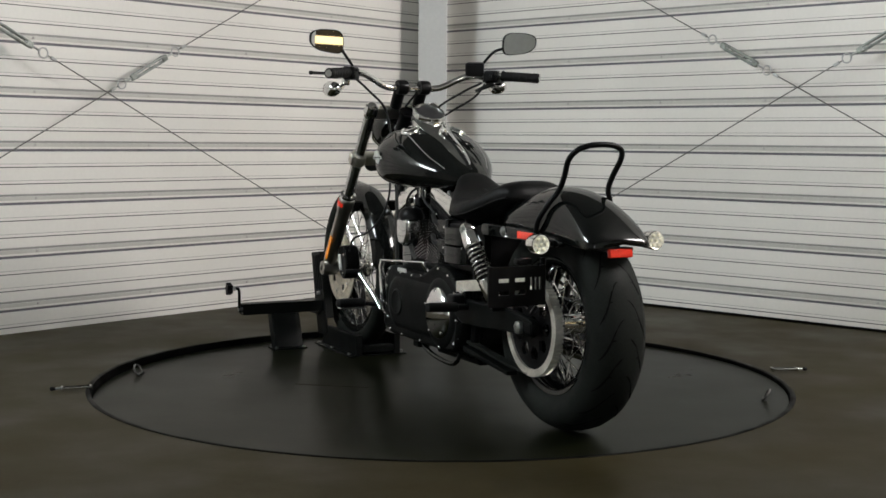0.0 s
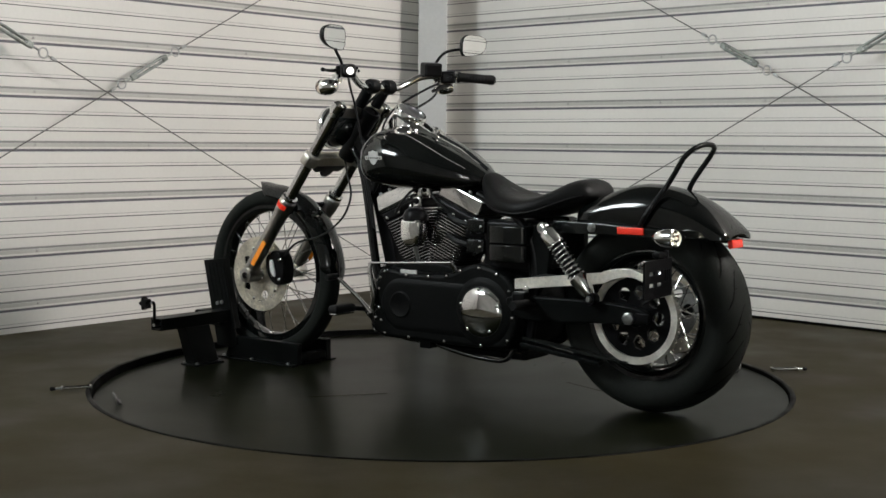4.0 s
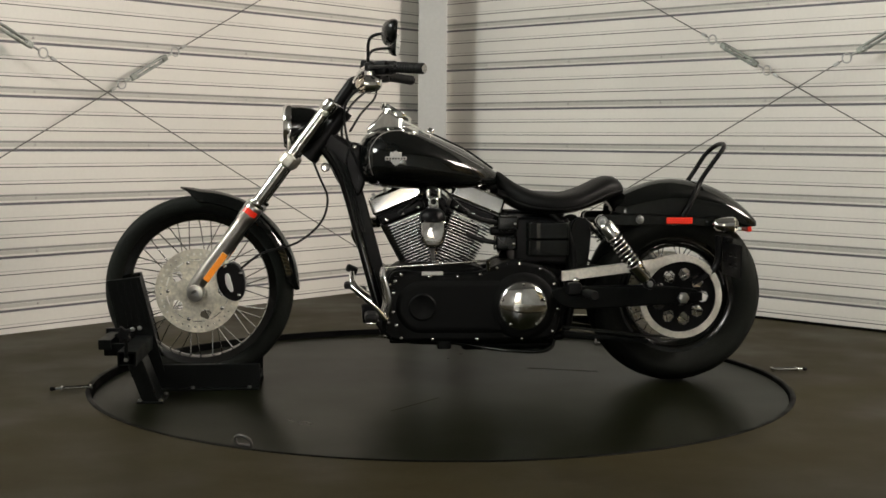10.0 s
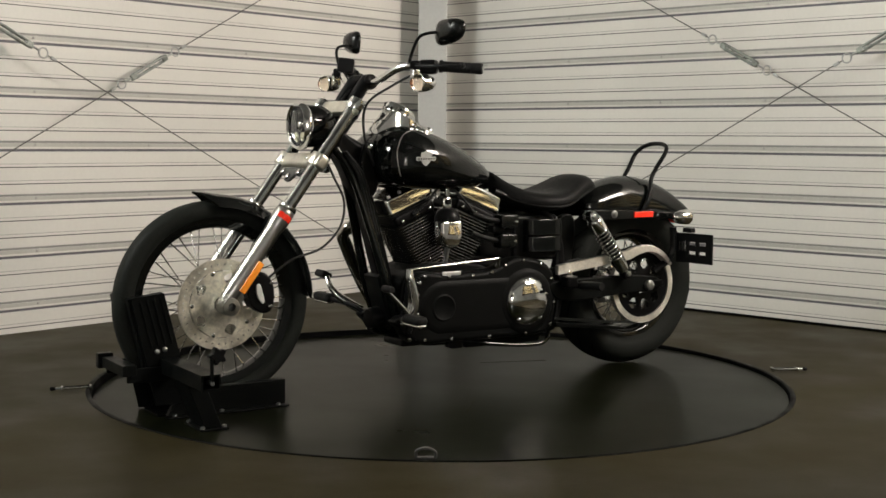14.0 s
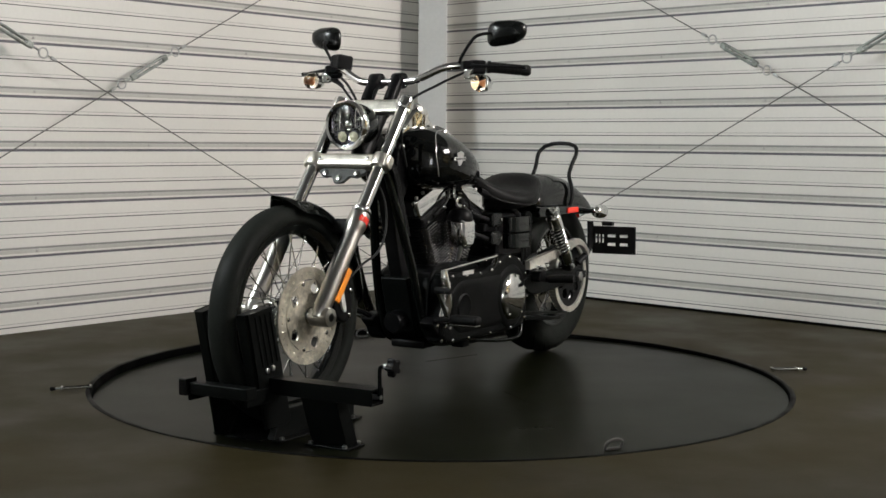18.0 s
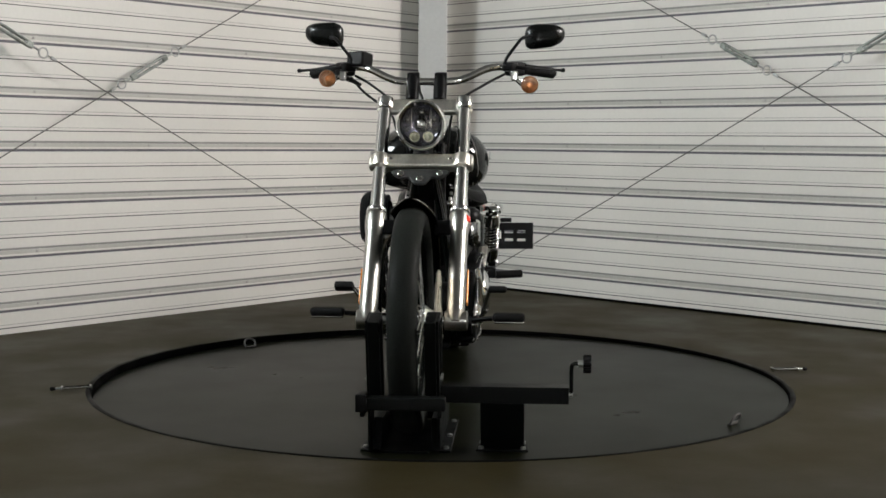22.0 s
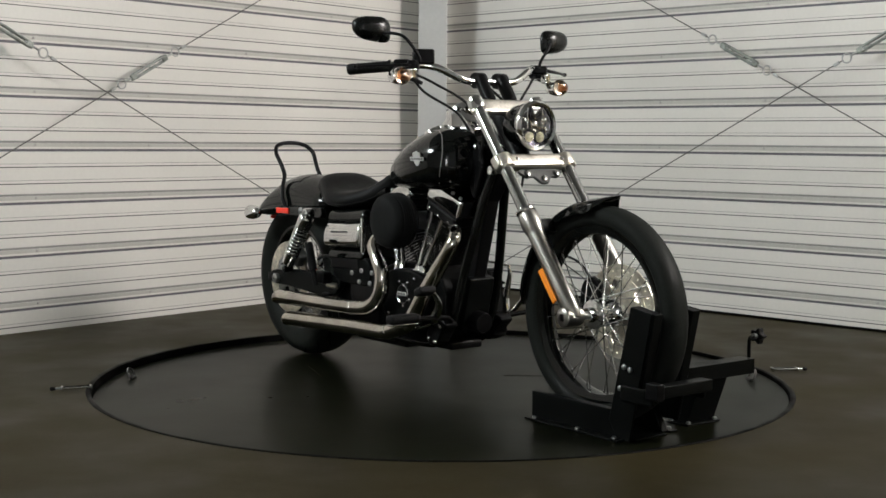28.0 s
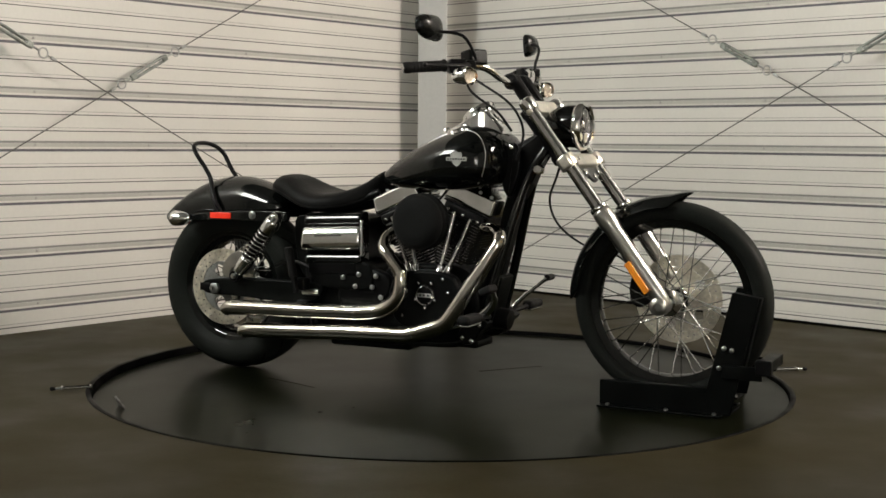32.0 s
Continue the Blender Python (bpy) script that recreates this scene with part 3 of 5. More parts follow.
def perforated(r0, r1, sectors, rows, hole, thick, m, twist=0.0):
    """A flat ring with round holes."""
    b = bmesh.new()
    for i in range(sectors):
        for k in range(rows):
            a0, a1 = 2 * math.pi * (i + twist * k) / sectors, 2 * math.pi * (i + 1 + twist * k) / sectors
            q0, q1 = r0 + (r1 - r0) * k / rows, r0 + (r1 - r0) * (k + 1) / rows
            ac, qc = (a0 + a1) / 2, (q0 + q1) / 2
            edge = [(a0, q0), (ac, q0), (a1, q0), (a1, qc), (a1, q1), (ac, q1), (a0, q1), (a0, qc)]
            outer = [(q * math.cos(a), q * math.sin(a)) for a, q in edge]
            cx, cy = qc * math.cos(ac), qc * math.sin(ac)
            inner = []
            for x, y in outer:
                d = math.hypot(x - cx, y - cy)
                inner.append((cx + (x - cx) / d * hole, cy + (y - cy) / d * hole))
            lay = [[b.verts.new((x, y, z)) for x, y in pts] for z in (-thick / 2, thick / 2) for pts in (outer, inner)]
            for j in range(8):
                h = (j + 1) % 8
                b.faces.new((lay[0][j], lay[1][j], lay[1][h], lay[0][h]))
                b.faces.new((lay[2][j], lay[2][h], lay[3][h], lay[3][j]))
                b.faces.new((lay[1][j], lay[3][j], lay[3][h], lay[1][h]))
            if k == 0:
                for j in (0, 1):
                    b.faces.new((lay[0][j], lay[0][j + 1], lay[2][j + 1], lay[2][j]))
            if k == rows - 1:
                for j in (4, 5):
                    b.faces.new((lay[0][j], lay[0][j + 1], lay[2][j + 1], lay[2][j]))
    bmesh.ops.remove_doubles(b, verts=b.verts[:], dist=1e-5)
    bmesh.ops.recalc_face_normals(b, faces=b.faces[:])
    return merge(b, m, None)


def spokes(wheel, r_hub, r_rim, y_hub, count):
    made = None
    for i in range(count):
        side = 1 if i % 2 else -1
        lean = 1 if (i // 2) % 2 else -1
        if made is None or i < 4:
            a = 0.0
            b = rod((r_hub * math.cos(1.15 * lean), r_hub * math.sin(1.15 * lean), side * y_hub), (r_rim, 0, side * 0.010), 0.0021, 6)
            lathe([(0, 0.014), (0.0034, 0.014), (0.0034, 0), (0, 0)], 6, Matrix.Translation((r_rim - 0.008, 0, side * 0.011)) @ rot_to((1, 0, 0)), b)
            ob = part("spoke", b, SPOKE, wheel)
            made = made or {}
            made[(side, lean)] = ob
            ob.matrix_local = pose(0, 0, 0, 90, 0, 0) @ pose(0, 0, 0, 0, 0, 360 * i / count)
        else:
            again(made[(side, lean)], pose(0, 0, 0, 90, 0, 0) @ pose(0, 0, 0, 0, 0, 360 * i / count))


FW, RW = Vector((0.872, 0, 0.334)), Vector((-0.860, 0, 0.308))
b = lathe([(0.250, -0.024), (0.262, -0.027), (0.276, -0.029), (0.278, -0.025), (0.266, -0.018), (0.258, 0), (0.266, 0.018), (0.278, 0.025), (0.276, 0.029), (0.262, 0.027), (0.250, 0.024), (0.246, 0.010), (0.246, -0.010)], 72, AXLE, None, True)
front_wheel = part("front_wheel", b, PAINT, bike, "gloss black spoked rim")
front_wheel.location = FW
part("tyre", lathe(ring_profile(0.3035, 0.0335, 0.043, 20, 0.85), 96, AXLE, None, True), RUBBER, front_wheel, "black narrow front tyre")
hub = part("hub", lathe([(0, -0.065), (0.022, -0.065), (0.024, -0.045), (0.045, -0.042), (0.047, -0.034), (0.028, -0.028), (0.026, 0.02), (0.045, 0.034), (0.047, 0.042), (0.034, 0.06), (0.03, 0.075), (0, 0.075)], 32, AXLE), CHROME, front_wheel, "chrome hub")
spokes(front_wheel, 0.042, 0.250, 0.037, 40)
rotor = part("brake_rotor", perforated(0.112, 0.150, 36, 1, 0.0036, 0.005, Matrix.Translation((0, 0.080, 0)) @ AXLE), ROTOR, front_wheel, "drilled steel brake rotor")
part("rotor_carrier", perforated(0.066, 0.1135, 5, 1, 0.0205, 0.006, Matrix.Translation((0, 0.082, 0)) @ AXLE, 0.5), ROTOR, front_wheel, "bright alloy rotor carrier with five windows")
part("rotor_hub", lathe([(0.028, 0.090), (0.036, 0.090), (0.040, 0.086), (0.067, 0.0855), (0.067, 0.079), (0.028, 0.079)], 48, AXLE, None, True), ROTOR, front_wheel)
bolts("rotor_rivet", [(0.105 * math.cos(2 * math.pi * i / 5), 0.085, 0.105 * math.sin(2 * math.pi * i / 5)) for i in range(5)], (0, 1, 0), CHROME, front_wheel, 0.007, 0.004)
part("axle", rod((0, -0.155, 0), (0, 0.150, 0), 0.012, 16), ZINC, front_wheel)

b = lathe([(0.190, -0.058), (0.200, -0.064), (0.214, -0.066), (0.216, -0.060), (0.204, -0.050), (0.180, -0.03), (0.180, 0.03), (0.204, 0.050), (0.216, 0.060), (0.214, 0.066), (0.200, 0.064), (0.190, 0.058), (0.172, 0.030), (0.172, -0.030)], 72, AXLE, None, True)
rear_wheel = part("rear_wheel", b, PAINT, bike, "gloss black spoked rear rim")
rear_wheel.location = RW
part("tyre", lathe([(0.212, -0.064), (0.230, -0.080), (0.262, -0.089), (0.288, -0.085), (0.310, -0.062), (0.3215, -0.032), (0.3245, 0), (0.3215, 0.032), (0.310, 0.062), (0.288, 0.085), (0.262, 0.089), (0.230, 0.080), (0.212, 0.064), (0.212, 0.03), (0.212, -0.03)], 96, AXLE, None, True), RUBBER, rear_wheel, "wide black rear tyre")
CROWN = [(0.0, 0.3245), (0.032, 0.3215), (0.062, 0.310), (0.085, 0.288)]
for i in range(18):
    for s in (1, -1):
        a = 2 * math.pi * (i + (0.5 if s > 0 else 0)) / 18
        for y0, y1, w0, sweep, rad in ((0.004, 0.074, 0.0, 0.34, 0.0046), (0.030, 0.080, 0.20, 0.16, 0.0034)):
            path = []
            for k in range(7):
                f = k / 6
                y = y0 + (y1 - y0) * f
                r = along(CROWN, y)[0] - rad * 0.80
                w = a + w0 + sweep * f - 0.05 * math.sin(f * 5)
                path.append((r * math.cos(w), s * y, r * math.sin(w)))
            part("tread_groove", tube(path, [rad * 0.7, rad, rad, rad, rad, rad * 0.8, rad * 0.4], 6, 2), GAP, rear_wheel)
part("hub", lathe([(0, -0.10), (0.03, -0.10), (0.034, -0.07), (0.055, -0.066), (0.057, -0.055), (0.032, -0.048), (0.032, 0.048), (0.057, 0.055), (0.055, 0.066), (0.04, 0.09), (0, 0.10)], 32, AXLE), CHROME, rear_wheel, "chrome hub")
spokes(rear_wheel, 0.050, 0.182, 0.058, 40)
part("brake_rotor", perforated(0.100, 0.146, 30, 2, 0.004, 0.006, Matrix.Translation((0, -0.112, 0)) @ AXLE, 0.5), ROTOR, rear_wheel, "drilled steel brake rotor")
part("rotor_carrier", perforated(0.030, 0.101, 5, 1, 0.026, 0.006, Matrix.Translation((0, -0.110, 0)) @ AXLE), DULL_CAST, rear_wheel)
b = bmesh.new()
for i in range(68):
    a = 2 * math.pi * i / 68
    box(0.008, 0.026, 0.007, 0, Matrix.Translation((0.147 * math.cos(a), 0.120, 0.147 * math.sin(a))) @ pose(0, 0, 0, 0, -math.degrees(a), 0), b)
lathe([(0.129, 0.012), (0.1515, 0.012), (0.1515, 0.009), (0.146, 0.009), (0.146, -0.016), (0.129, -0.016)], 72, Matrix.Translation((0, 0.124, 0)) @ AXLE, b, True)
pulley = part("belt_pulley", b, PULLEY, rear_wheel, "toothed alloy belt pulley with a bright rim")
part("pulley_web", perforated(0.034, 0.130, 9, 1, 0.023, 0.010, Matrix.Translation((0, 0.124, 0)) @ AXLE), BLACK, rear_wheel)
part("axle", rod((0, -0.170, 0), (0, 0.185, 0), 0.013, 16), ZINC, rear_wheel)
for s in (1, -1):
    part("axle_nut", lathe([(0.006, 0.018), (0.012, 0.018), (0.021, 0.014), (0.021, 0)], 6, Matrix.Translation((0, s * 0.168, 0)) @ rot_to((0, s, 0))), ZINC, rear_wheel)

# front fork
FT, FB = Vector((0.394, 0, 1.000)), Vector((0.878, 0, 0.350))
FD = (FB - FT).normalized()
FY = 0.131


def fork(z):
    return FT + FD * ((FT.z - z) / -FD.z)


LEAN = rot_to(FD)
FORK = tagged(part("fork_yoke", box(0.05, 0.335, 0.040, 0.010, Matrix.Translation(fork(0.797)) @ LEAN @ pose(0.0, 0, 0.0, 0, 90, 0)), YOKE, bike), "polished alloy lower fork yoke")
for s in (1, -1):
    o = Vector((0, s * FY, 0))
    tube_ = part("fork_tube", rod(fork(1.000) + o, fork(0.60) + o, 0.0215, 28), DULL_CHROME, bike, "chrome fork tube")
    prof = [(0, 0.0), (0.026, 0.0), (0.0315, 0.004), (0.033, 0.012), (0.033, 0.048), (0.0305, 0.066), (0.0278, 0.078), (0.0278, 0.30), (0.027, 0.345), (0.022, 0.375), (0.018, 0.385), (0, 0.388)]
    leg = part("fork_leg", lathe(prof, 28, Matrix.Translation(fork(0.640) + o) @ LEAN), ALLOY, bike, "polished alloy fork slider")
    part("dust_seal", lathe([(0.022, 0), (0.031, 0.002), (0.032, 0.012), (0.029, 0.016), (0.022, 0.016)], 28, Matrix.Translation(fork(0.652) + o) @ LEAN), CHROME, leg)
    part("axle_boss", lathe([(0.013, 0.036), (0.028, 0.034), (0.030, 0.03), (0.030, -0.03), (0.026, -0.034), (0.012, -0.036)], 24, Matrix.Translation((FW.x, s * 0.132, FW.z)) @ AXLE), ALLOY, leg)
    amb = box(0.118, 0.006, 0.023, 0.003, Matrix.Translation(Vector((0.800, s * 0.1625, 0.425))) @ pose(0, 0, 0, 0, math.degrees(math.atan2(-FD.z, FD.x)), 0))
    part("side_reflector", amb, AMBER, leg, "long amber side reflector")
    if s > 0:
        arc = [[Vector((rr * math.sin(radians(k * 12 - 48)), rr * math.cos(radians(k * 12 - 48)), zz)) for rr, zz in ((0.0325, 0.0), (0.0342, 0.001), (0.0342, 0.021), (0.0325, 0.022))] for k in range(9)]
        patch = loft(arc)
        bmesh.ops.transform(patch, matrix=Matrix.Translation(fork(0.626) + o) @ pose(0, 0, 0, 0, 90 + math.degrees(math.atan2(-FD.z, FD.x)), 0), verts=patch.verts[:])
        part("top_reflector", patch, RED, leg, "small red reflector")
    part("fork_cap", lathe([(0, 0.022), (0.014, 0.022), (0.02, 0.016), (0.027, 0.012), (0.029, -0.02), (0.024, -0.03)], 24, Matrix.Translation(fork(0.992) + o) @ rot_to(-FD)), CHROME, tube_)
    part("yoke_collar", lathe([(0.0218, -0.022), (0.031, -0.022), (0.033, -0.016), (0.033, 0.016), (0.031, 0.022), (0.0218, 0.022)], 24, Matrix.Translation(fork(0.797) + o) @ LEAN), YOKE, FORK)
    part("yoke_pinch_bolt", bolt(fork(0.797).x + 0.024, s * 0.095, fork(0.797).z + 0.012, (0.8, 0, 0.6), 0.006, 0.006), CHROME, FORK)
    b = lathe([(0.013, -0.045), (0.021, -0.045), (0.0225, -0.03), (0.0225, 0.05), (0.018, 0.06), (0.0, 0.06)], 18, Matrix.Translation(Vector((0.345, s * 0.046, 1.035))) @ rot_to(Vector((-0.066, 0, 0.092))))
    riser = part("handlebar_riser", b, BLACK, bike)
    part("bar_clamp", lathe([(0.0135, -0.02), (0.026, -0.02), (0.0275, -0.015), (0.0275, 0.015), (0.026, 0.02), (0.0135, 0.02)], 20, Matrix.Translation((0.308, s * 0.046, 1.070)) @ AXLE), BLACK, riser)
part("top_yoke", box(0.055, 0.315, 0.026, 0.009, Matrix.Translation(fork(0.978) + Vector((-0.004, 0, 0))) @ LEAN @ pose(0, 0, 0, 0, 90, 0)), YOKE, bike, "polished alloy top fork yoke")
part("steering_stem", rod((0.362, 0, 0.982), (0.490, 0, 0.812), 0.024, 20), BLACK, bike)
plate_m = Matrix.Translation(fork(0.745) + Vector((0.004, 0, 0))) @ pose(0, 0, 0, 0, -37, 0) @ pose(0, 0, 0, 0, 0, 90)
b = slab(smooth_outline([(-0.082, 0.036), (-0.084, 0.016), (-0.062, 0.002), (-0.036, 0.006), (-0.018, -0.018), (0.018, -0.018), (0.036, 0.006), (0.062, 0.002), (0.084, 0.016), (0.082, 0.036)], 2), -0.006, 0.006, 0.004)
bmesh.ops.transform(b, matrix=plate_m, verts=b.verts[:])
brace = part("fork_brace_plate", b, DARK_CAST, bike, "dark cast bracket with three bolts")
for u, v in ((-0.062, 0.016), (0.062, 0.016), (0.0, -0.004)):
    p = plate_m @ Vector((u, -0.006, v))
    part("brace_bolt", bolt(p.x, p.y, p.z, plate_m.to_3x3() @ Vector((0, -1, 0)), 0.011, 0.008), DULL_CHROME, brace)

# headlamp
HL = Vector((0.500, 0, 0.918))
AIM = rot_to((1, 0, -0.02))
head = part("headlamp", lathe([(0, -0.085), (0.03, -0.080), (0.052, -0.062), (0.066, -0.035), (0.073, 0.0), (0.075, 0.045), (0.070, 0.05), (0.06, 0.03), (0, 0.03)], 40, Matrix.Translation(HL) @ AIM), PAINT, bike, "gloss black headlamp bucket")
part("trim_ring", lathe([(0.070, 0.036), (0.0785, 0.036), (0.0825, 0.044), (0.0815, 0.057), (0.075, 0.066), (0.068, 0.062), (0.067, 0.050)], 48, Matrix.Translation(HL) @ AIM, None, True), CHROME, head, "chrome trim ring")
part("reflector_plate", lathe([(0, 0.030), (0.050, 0.031), (0.066, 0.038), (0.069, 0.050)], 40, Matrix.Translation(HL) @ AIM), SMOKED, head)
b = bmesh.new()
LENSES = [(0, 0.002, 0.022), (0, 0.038, 0.013), (0.040, 0.016, 0.012), (-0.040, 0.016, 0.012), (0.044, -0.012, 0.009), (-0.044, -0.012, 0.009)]
for y, z, r in LENSES:
    lathe([(r, 0), (r * 1.08, 0.004), (r, 0.008), (r * 0.92, 0.004)], 20, Matrix.Translation(HL + Vector((0.034, y, z))) @ AIM, b, True)
part("led_bezel", b, DULL_CHROME, head)
b = bmesh.new()
for y, z, r in LENSES:
    lathe([(0, 0.011), (r * 0.5, 0.009), (r * 0.85, 0.004), (r * 0.92, 0)], 16, Matrix.Translation(HL + Vector((0.034, y, z))) @ AIM, b)
part("led_projector", b, CHROME, head)
for s in (1, -1):
    b = lathe([(0, 0.010), (0.007, 0.008), (0.013, 0.0), (0.016, 0.003), (0.0165, 0.0), (0, 0.0)], 18, Matrix.Translation(HL + Vector((0.036, s * 0.021, -0.036))) @ AIM)
    part("low_beam_lens", b, LOWBEAM, head, "round pale yellow low-beam lens")
    part("lamp_bar", box(0.006, 0.005, 0.060, 0.002, Matrix.Translation(HL + Vector((0.038, s * 0.030, 0.020)))), CHROME, head)
headglass = part("lens", lathe([(0, 0.066), (0.03, 0.0645), (0.055, 0.060), (0.069, 0.054)], 40, Matrix.Translation(HL) @ AIM), CLEAR_LENS, head, "clear headlamp lens")
headglass.visible_shadow = False
part("headlamp_bracket", box(0.05, 0.035, 0.07, 0.006, at(0.455, 0, 0.845, 0, -20, 0)), CHROME, bike)


# front mudguard
def guard(centre, radius, a0, a1, half, steps, crown, drop, tilt=0.0):
    rings = []
    for i in range(steps + 1):
        f = i / steps
        a = radians(a0 + (a1 - a0) * f)
        w = half * (min(1.0, 0.14 + f * 9) if f < 0.1 else min(1.0, 0.45 + (1 - f) * 9) if f > 0.94 else 1.0)
        r = radius + tilt * max(0.0, 0.12 - f) * 8
        sect = []
        for k in range(13):
            u = -1 + 2 * k / 12
            thin = (w / half) ** 1.6
            sect.append((u * w, r - thin * (crown * (1 - math.cos(u * 1.35)) + drop * max(0, abs(u) - 0.75) / 0.25)))
        sect += [(y * 0.97, q - 0.004) for y, q in reversed(sect)]
        rings.append([centre + Vector((q * math.cos(a), y, q * math.sin(a))) for y, q in sect])
    return loft(rings)


front_guard = part("front_mudguard", guard(FW, 0.358, 80, 181, 0.066, 28, 0.030, 0.018, 0.016), PAINT, bike, "short gloss black front mudguard", 40)
for s in (1, -1):
    part("mudguard_stay", box(0.05, 0.050, 0.012, 0.003, Matrix.Translation((0.705, s * 0.082, 0.600)) @ LEAN @ pose(0, 0, 0, 0, 90, 0)), BLACK, front_guard)

# front caliper and its hose
cal = part("brake_caliper", slab(smooth_outline([(0.785, 0.424), (0.802, 0.392), (0.786, 0.330), (0.745, 0.300), (0.712, 0.312), (0.702, 0.360), (0.712, 0.408), (0.742, 0.436)]), 0.060, 0.125, 0.008), BLACK, bike)
bolts("caliper_bolt", [(0.722, 0.126, 0.322), (0.716, 0.126, 0.400), (0.770, 0.126, 0.425)], (0, 1, 0), DULL_CHROME, cal, 0.007, 0.006)
part("caliper_badge", slab(smooth_outline([(0.757, 0.398), (0.770, 0.395), (0.768, 0.360), (0.752, 0.335), (0.742, 0.340), (0.748, 0.370)]), 0.124, 0.133, 0.003), SILVER, cal, "bright silver caliper insert")
part("brake_hose", tube([(0.735, 0.10, 0.40), (0.640, 0.115, 0.470), (0.520, 0.10, 0.505), (0.435, 0.075, 0.575), (0.410, 0.055, 0.66), (0.44, 0.04, 0.74), (0.46, 0.03, 0.79)], 0.0042, 8), HOSE, bike)

# handlebar
part("handlebar", tube([(0.082, -0.428, 1.104), (0.150, -0.355, 1.112), (0.225, -0.275, 1.119), (0.275, -0.205, 1.112), (0.302, -0.135, 1.080), (0.309, -0.09, 1.068), (0.310, 0, 1.066),
                        (0.309, 0.09, 1.068), (0.302, 0.135, 1.080), (0.275, 0.205, 1.112), (0.225, 0.275, 1.119), (0.150, 0.355, 1.112), (0.082, 0.428, 1.104)], 0.0130, 16, 6), CHROME, bike, "chrome pulled-back handlebar")
for s in (1, -1):
    d = Vector((-0.157, s * 0.17, -0.017)).normalized()
    g0 = Vector((0.185, s * 0.318, 1.115))
    grip = part("grip", lathe([(0.013, 0), (0.021, 0.002), (0.022, 0.008), (0.018, 0.014), (0.0175, 0.120), (0.019, 0.127), (0.019, 0.142), (0.016, 0.148), (0, 0.149)], 20, Matrix.Translation(g0) @ rot_to(d)), GRIP, bike, "black rubber grip")
    b = bmesh.new()
    for k in range(8):
        lathe([(0.0175, -0.004), (0.0187, -0.002), (0.0187, 0.002), (0.0175, 0.004)], 16, Matrix.Translation(g0 + d * (0.026 + k * 0.0125)) @ rot_to(d), b)
    part("grip_rib", b, GRIP, grip)
    sw = part("switch_housing", box(0.052, 0.060, 0.048, 0.011, Matrix.Translation((0.212, s * 0.292, 1.113)) @ pose(0, 0, 0, 0, 0, s * 47), None, 3), BLACK, bike)
    b = bmesh.new()
    for k in range(3):
        box(0.008, 0.012, 0.010, 0.002, Matrix.Translation((0.183 - k * 0.004, s * (0.268 + k * 0.013), 1.113 + (k % 2) * 0.010)) @ pose(0, 0, 0, 0, 0, s * 47), b)
    part("switch_button", b, GRIP, sw)
    perch = part("lever_perch", box(0.05, 0.035, 0.030, 0.007, Matrix.Translation((0.252, s * 0.276, 1.118)) @ pose(0, 0, 0, 0, 0, s * 47)), BLACK, bike)
    part("lever", tube([(0.262, s * 0.285, 1.118), (0.255, s * 0.33, 1.114), (0.225, s * 0.39, 1.112), (0.186, s * 0.448, 1.110), (0.180, s * 0.457, 1.110)], [0.009, 0.0075, 0.006, 0.006, 0.0085], 10, 6, flat=0.7), BLACK, perch, "black hand lever")
    part("lever_tip", lathe([(0, -0.008), (0.006, -0.006), (0.008, 0), (0.006, 0.006), (0, 0.008)], 10, at(0.180, s * 0.458, 1.110)), BLACK, perch)
    # indicator
    ic = Matrix.Translation((0.272, s * 0.344, 1.068 - 0.011 * s)) @ rot_to((1, 0, 0))
    sig = part("front_indicator", lathe([(0, -0.052), (0.012, -0.050), (0.022, -0.040), (0.028, -0.022), (0.0300, -0.002), (0.0300, 0.006), (0.027, 0.008), (0.024, -0.012), (0, -0.022)], 28, ic), CHROME, bike, "chrome bullet indicator with a pale amber globe")
    part("lens", lathe([(0, 0.038), (0.012, 0.0355), (0.022, 0.029), (0.0285, 0.017), (0.0285, 0.007), (0.0, 0.006)], 28, ic), AMBER_LENS, sig, "pale amber globe lens").visible_shadow = False
    part("bulb", lathe([(0, 0.004), (0.006, 0.002), (0.009, -0.006), (0.008, -0.018)], 12, ic), BULB, sig, "orange bulb")
    part("indicator_stalk", tube([(0.262, s * 0.280, 1.105), (0.262, s * 0.296, 1.085 - 0.005 * s), (0.258, s * 0.318, 1.068 - 0.011 * s)], 0.008, 10), CHROME, sig)
    part("stalk_clamp", box(0.030, 0.024, 0.034, 0.005, at(0.264, s * 0.292, 1.088)), DULL_CHROME, sig)
    # mirror
    mc = Vector((0.165 + s * 0.020, s * 0.384 + 0.010, 1.232 - 0.006 * s))
    mm = Matrix.Translation(mc) @ pose(0, 0, 0, 0, -4, s * 8)
    outline = []
    for k in range(36):
        a = 2 * math.pi * k / 36
        u, v = math.cos(a), math.sin(a)
        hw, hh = 0.069, 0.041 * (1.0 - 0.24 * u)
        outline.append((hw * math.copysign(abs(u) ** 0.66, u) * s, hh * math.copysign(abs(v) ** 0.66, v) + 0.007 * u))
    rings = []
    for depth, k in ((-0.002, 0.93), (-0.003, 0.97), (-0.001, 1.0), (0.006, 1.0), (0.016, 0.93), (0.026, 0.76), (0.033, 0.5), (0.036, 0.2)):
        rings.append([mm @ Vector((depth, u * k, v * k)) for u, v in outline])
    mirror = part("mirror", loft(rings), SATIN, bike, "black teardrop mirror on a thin stem", 45)
    b = bmesh.new()
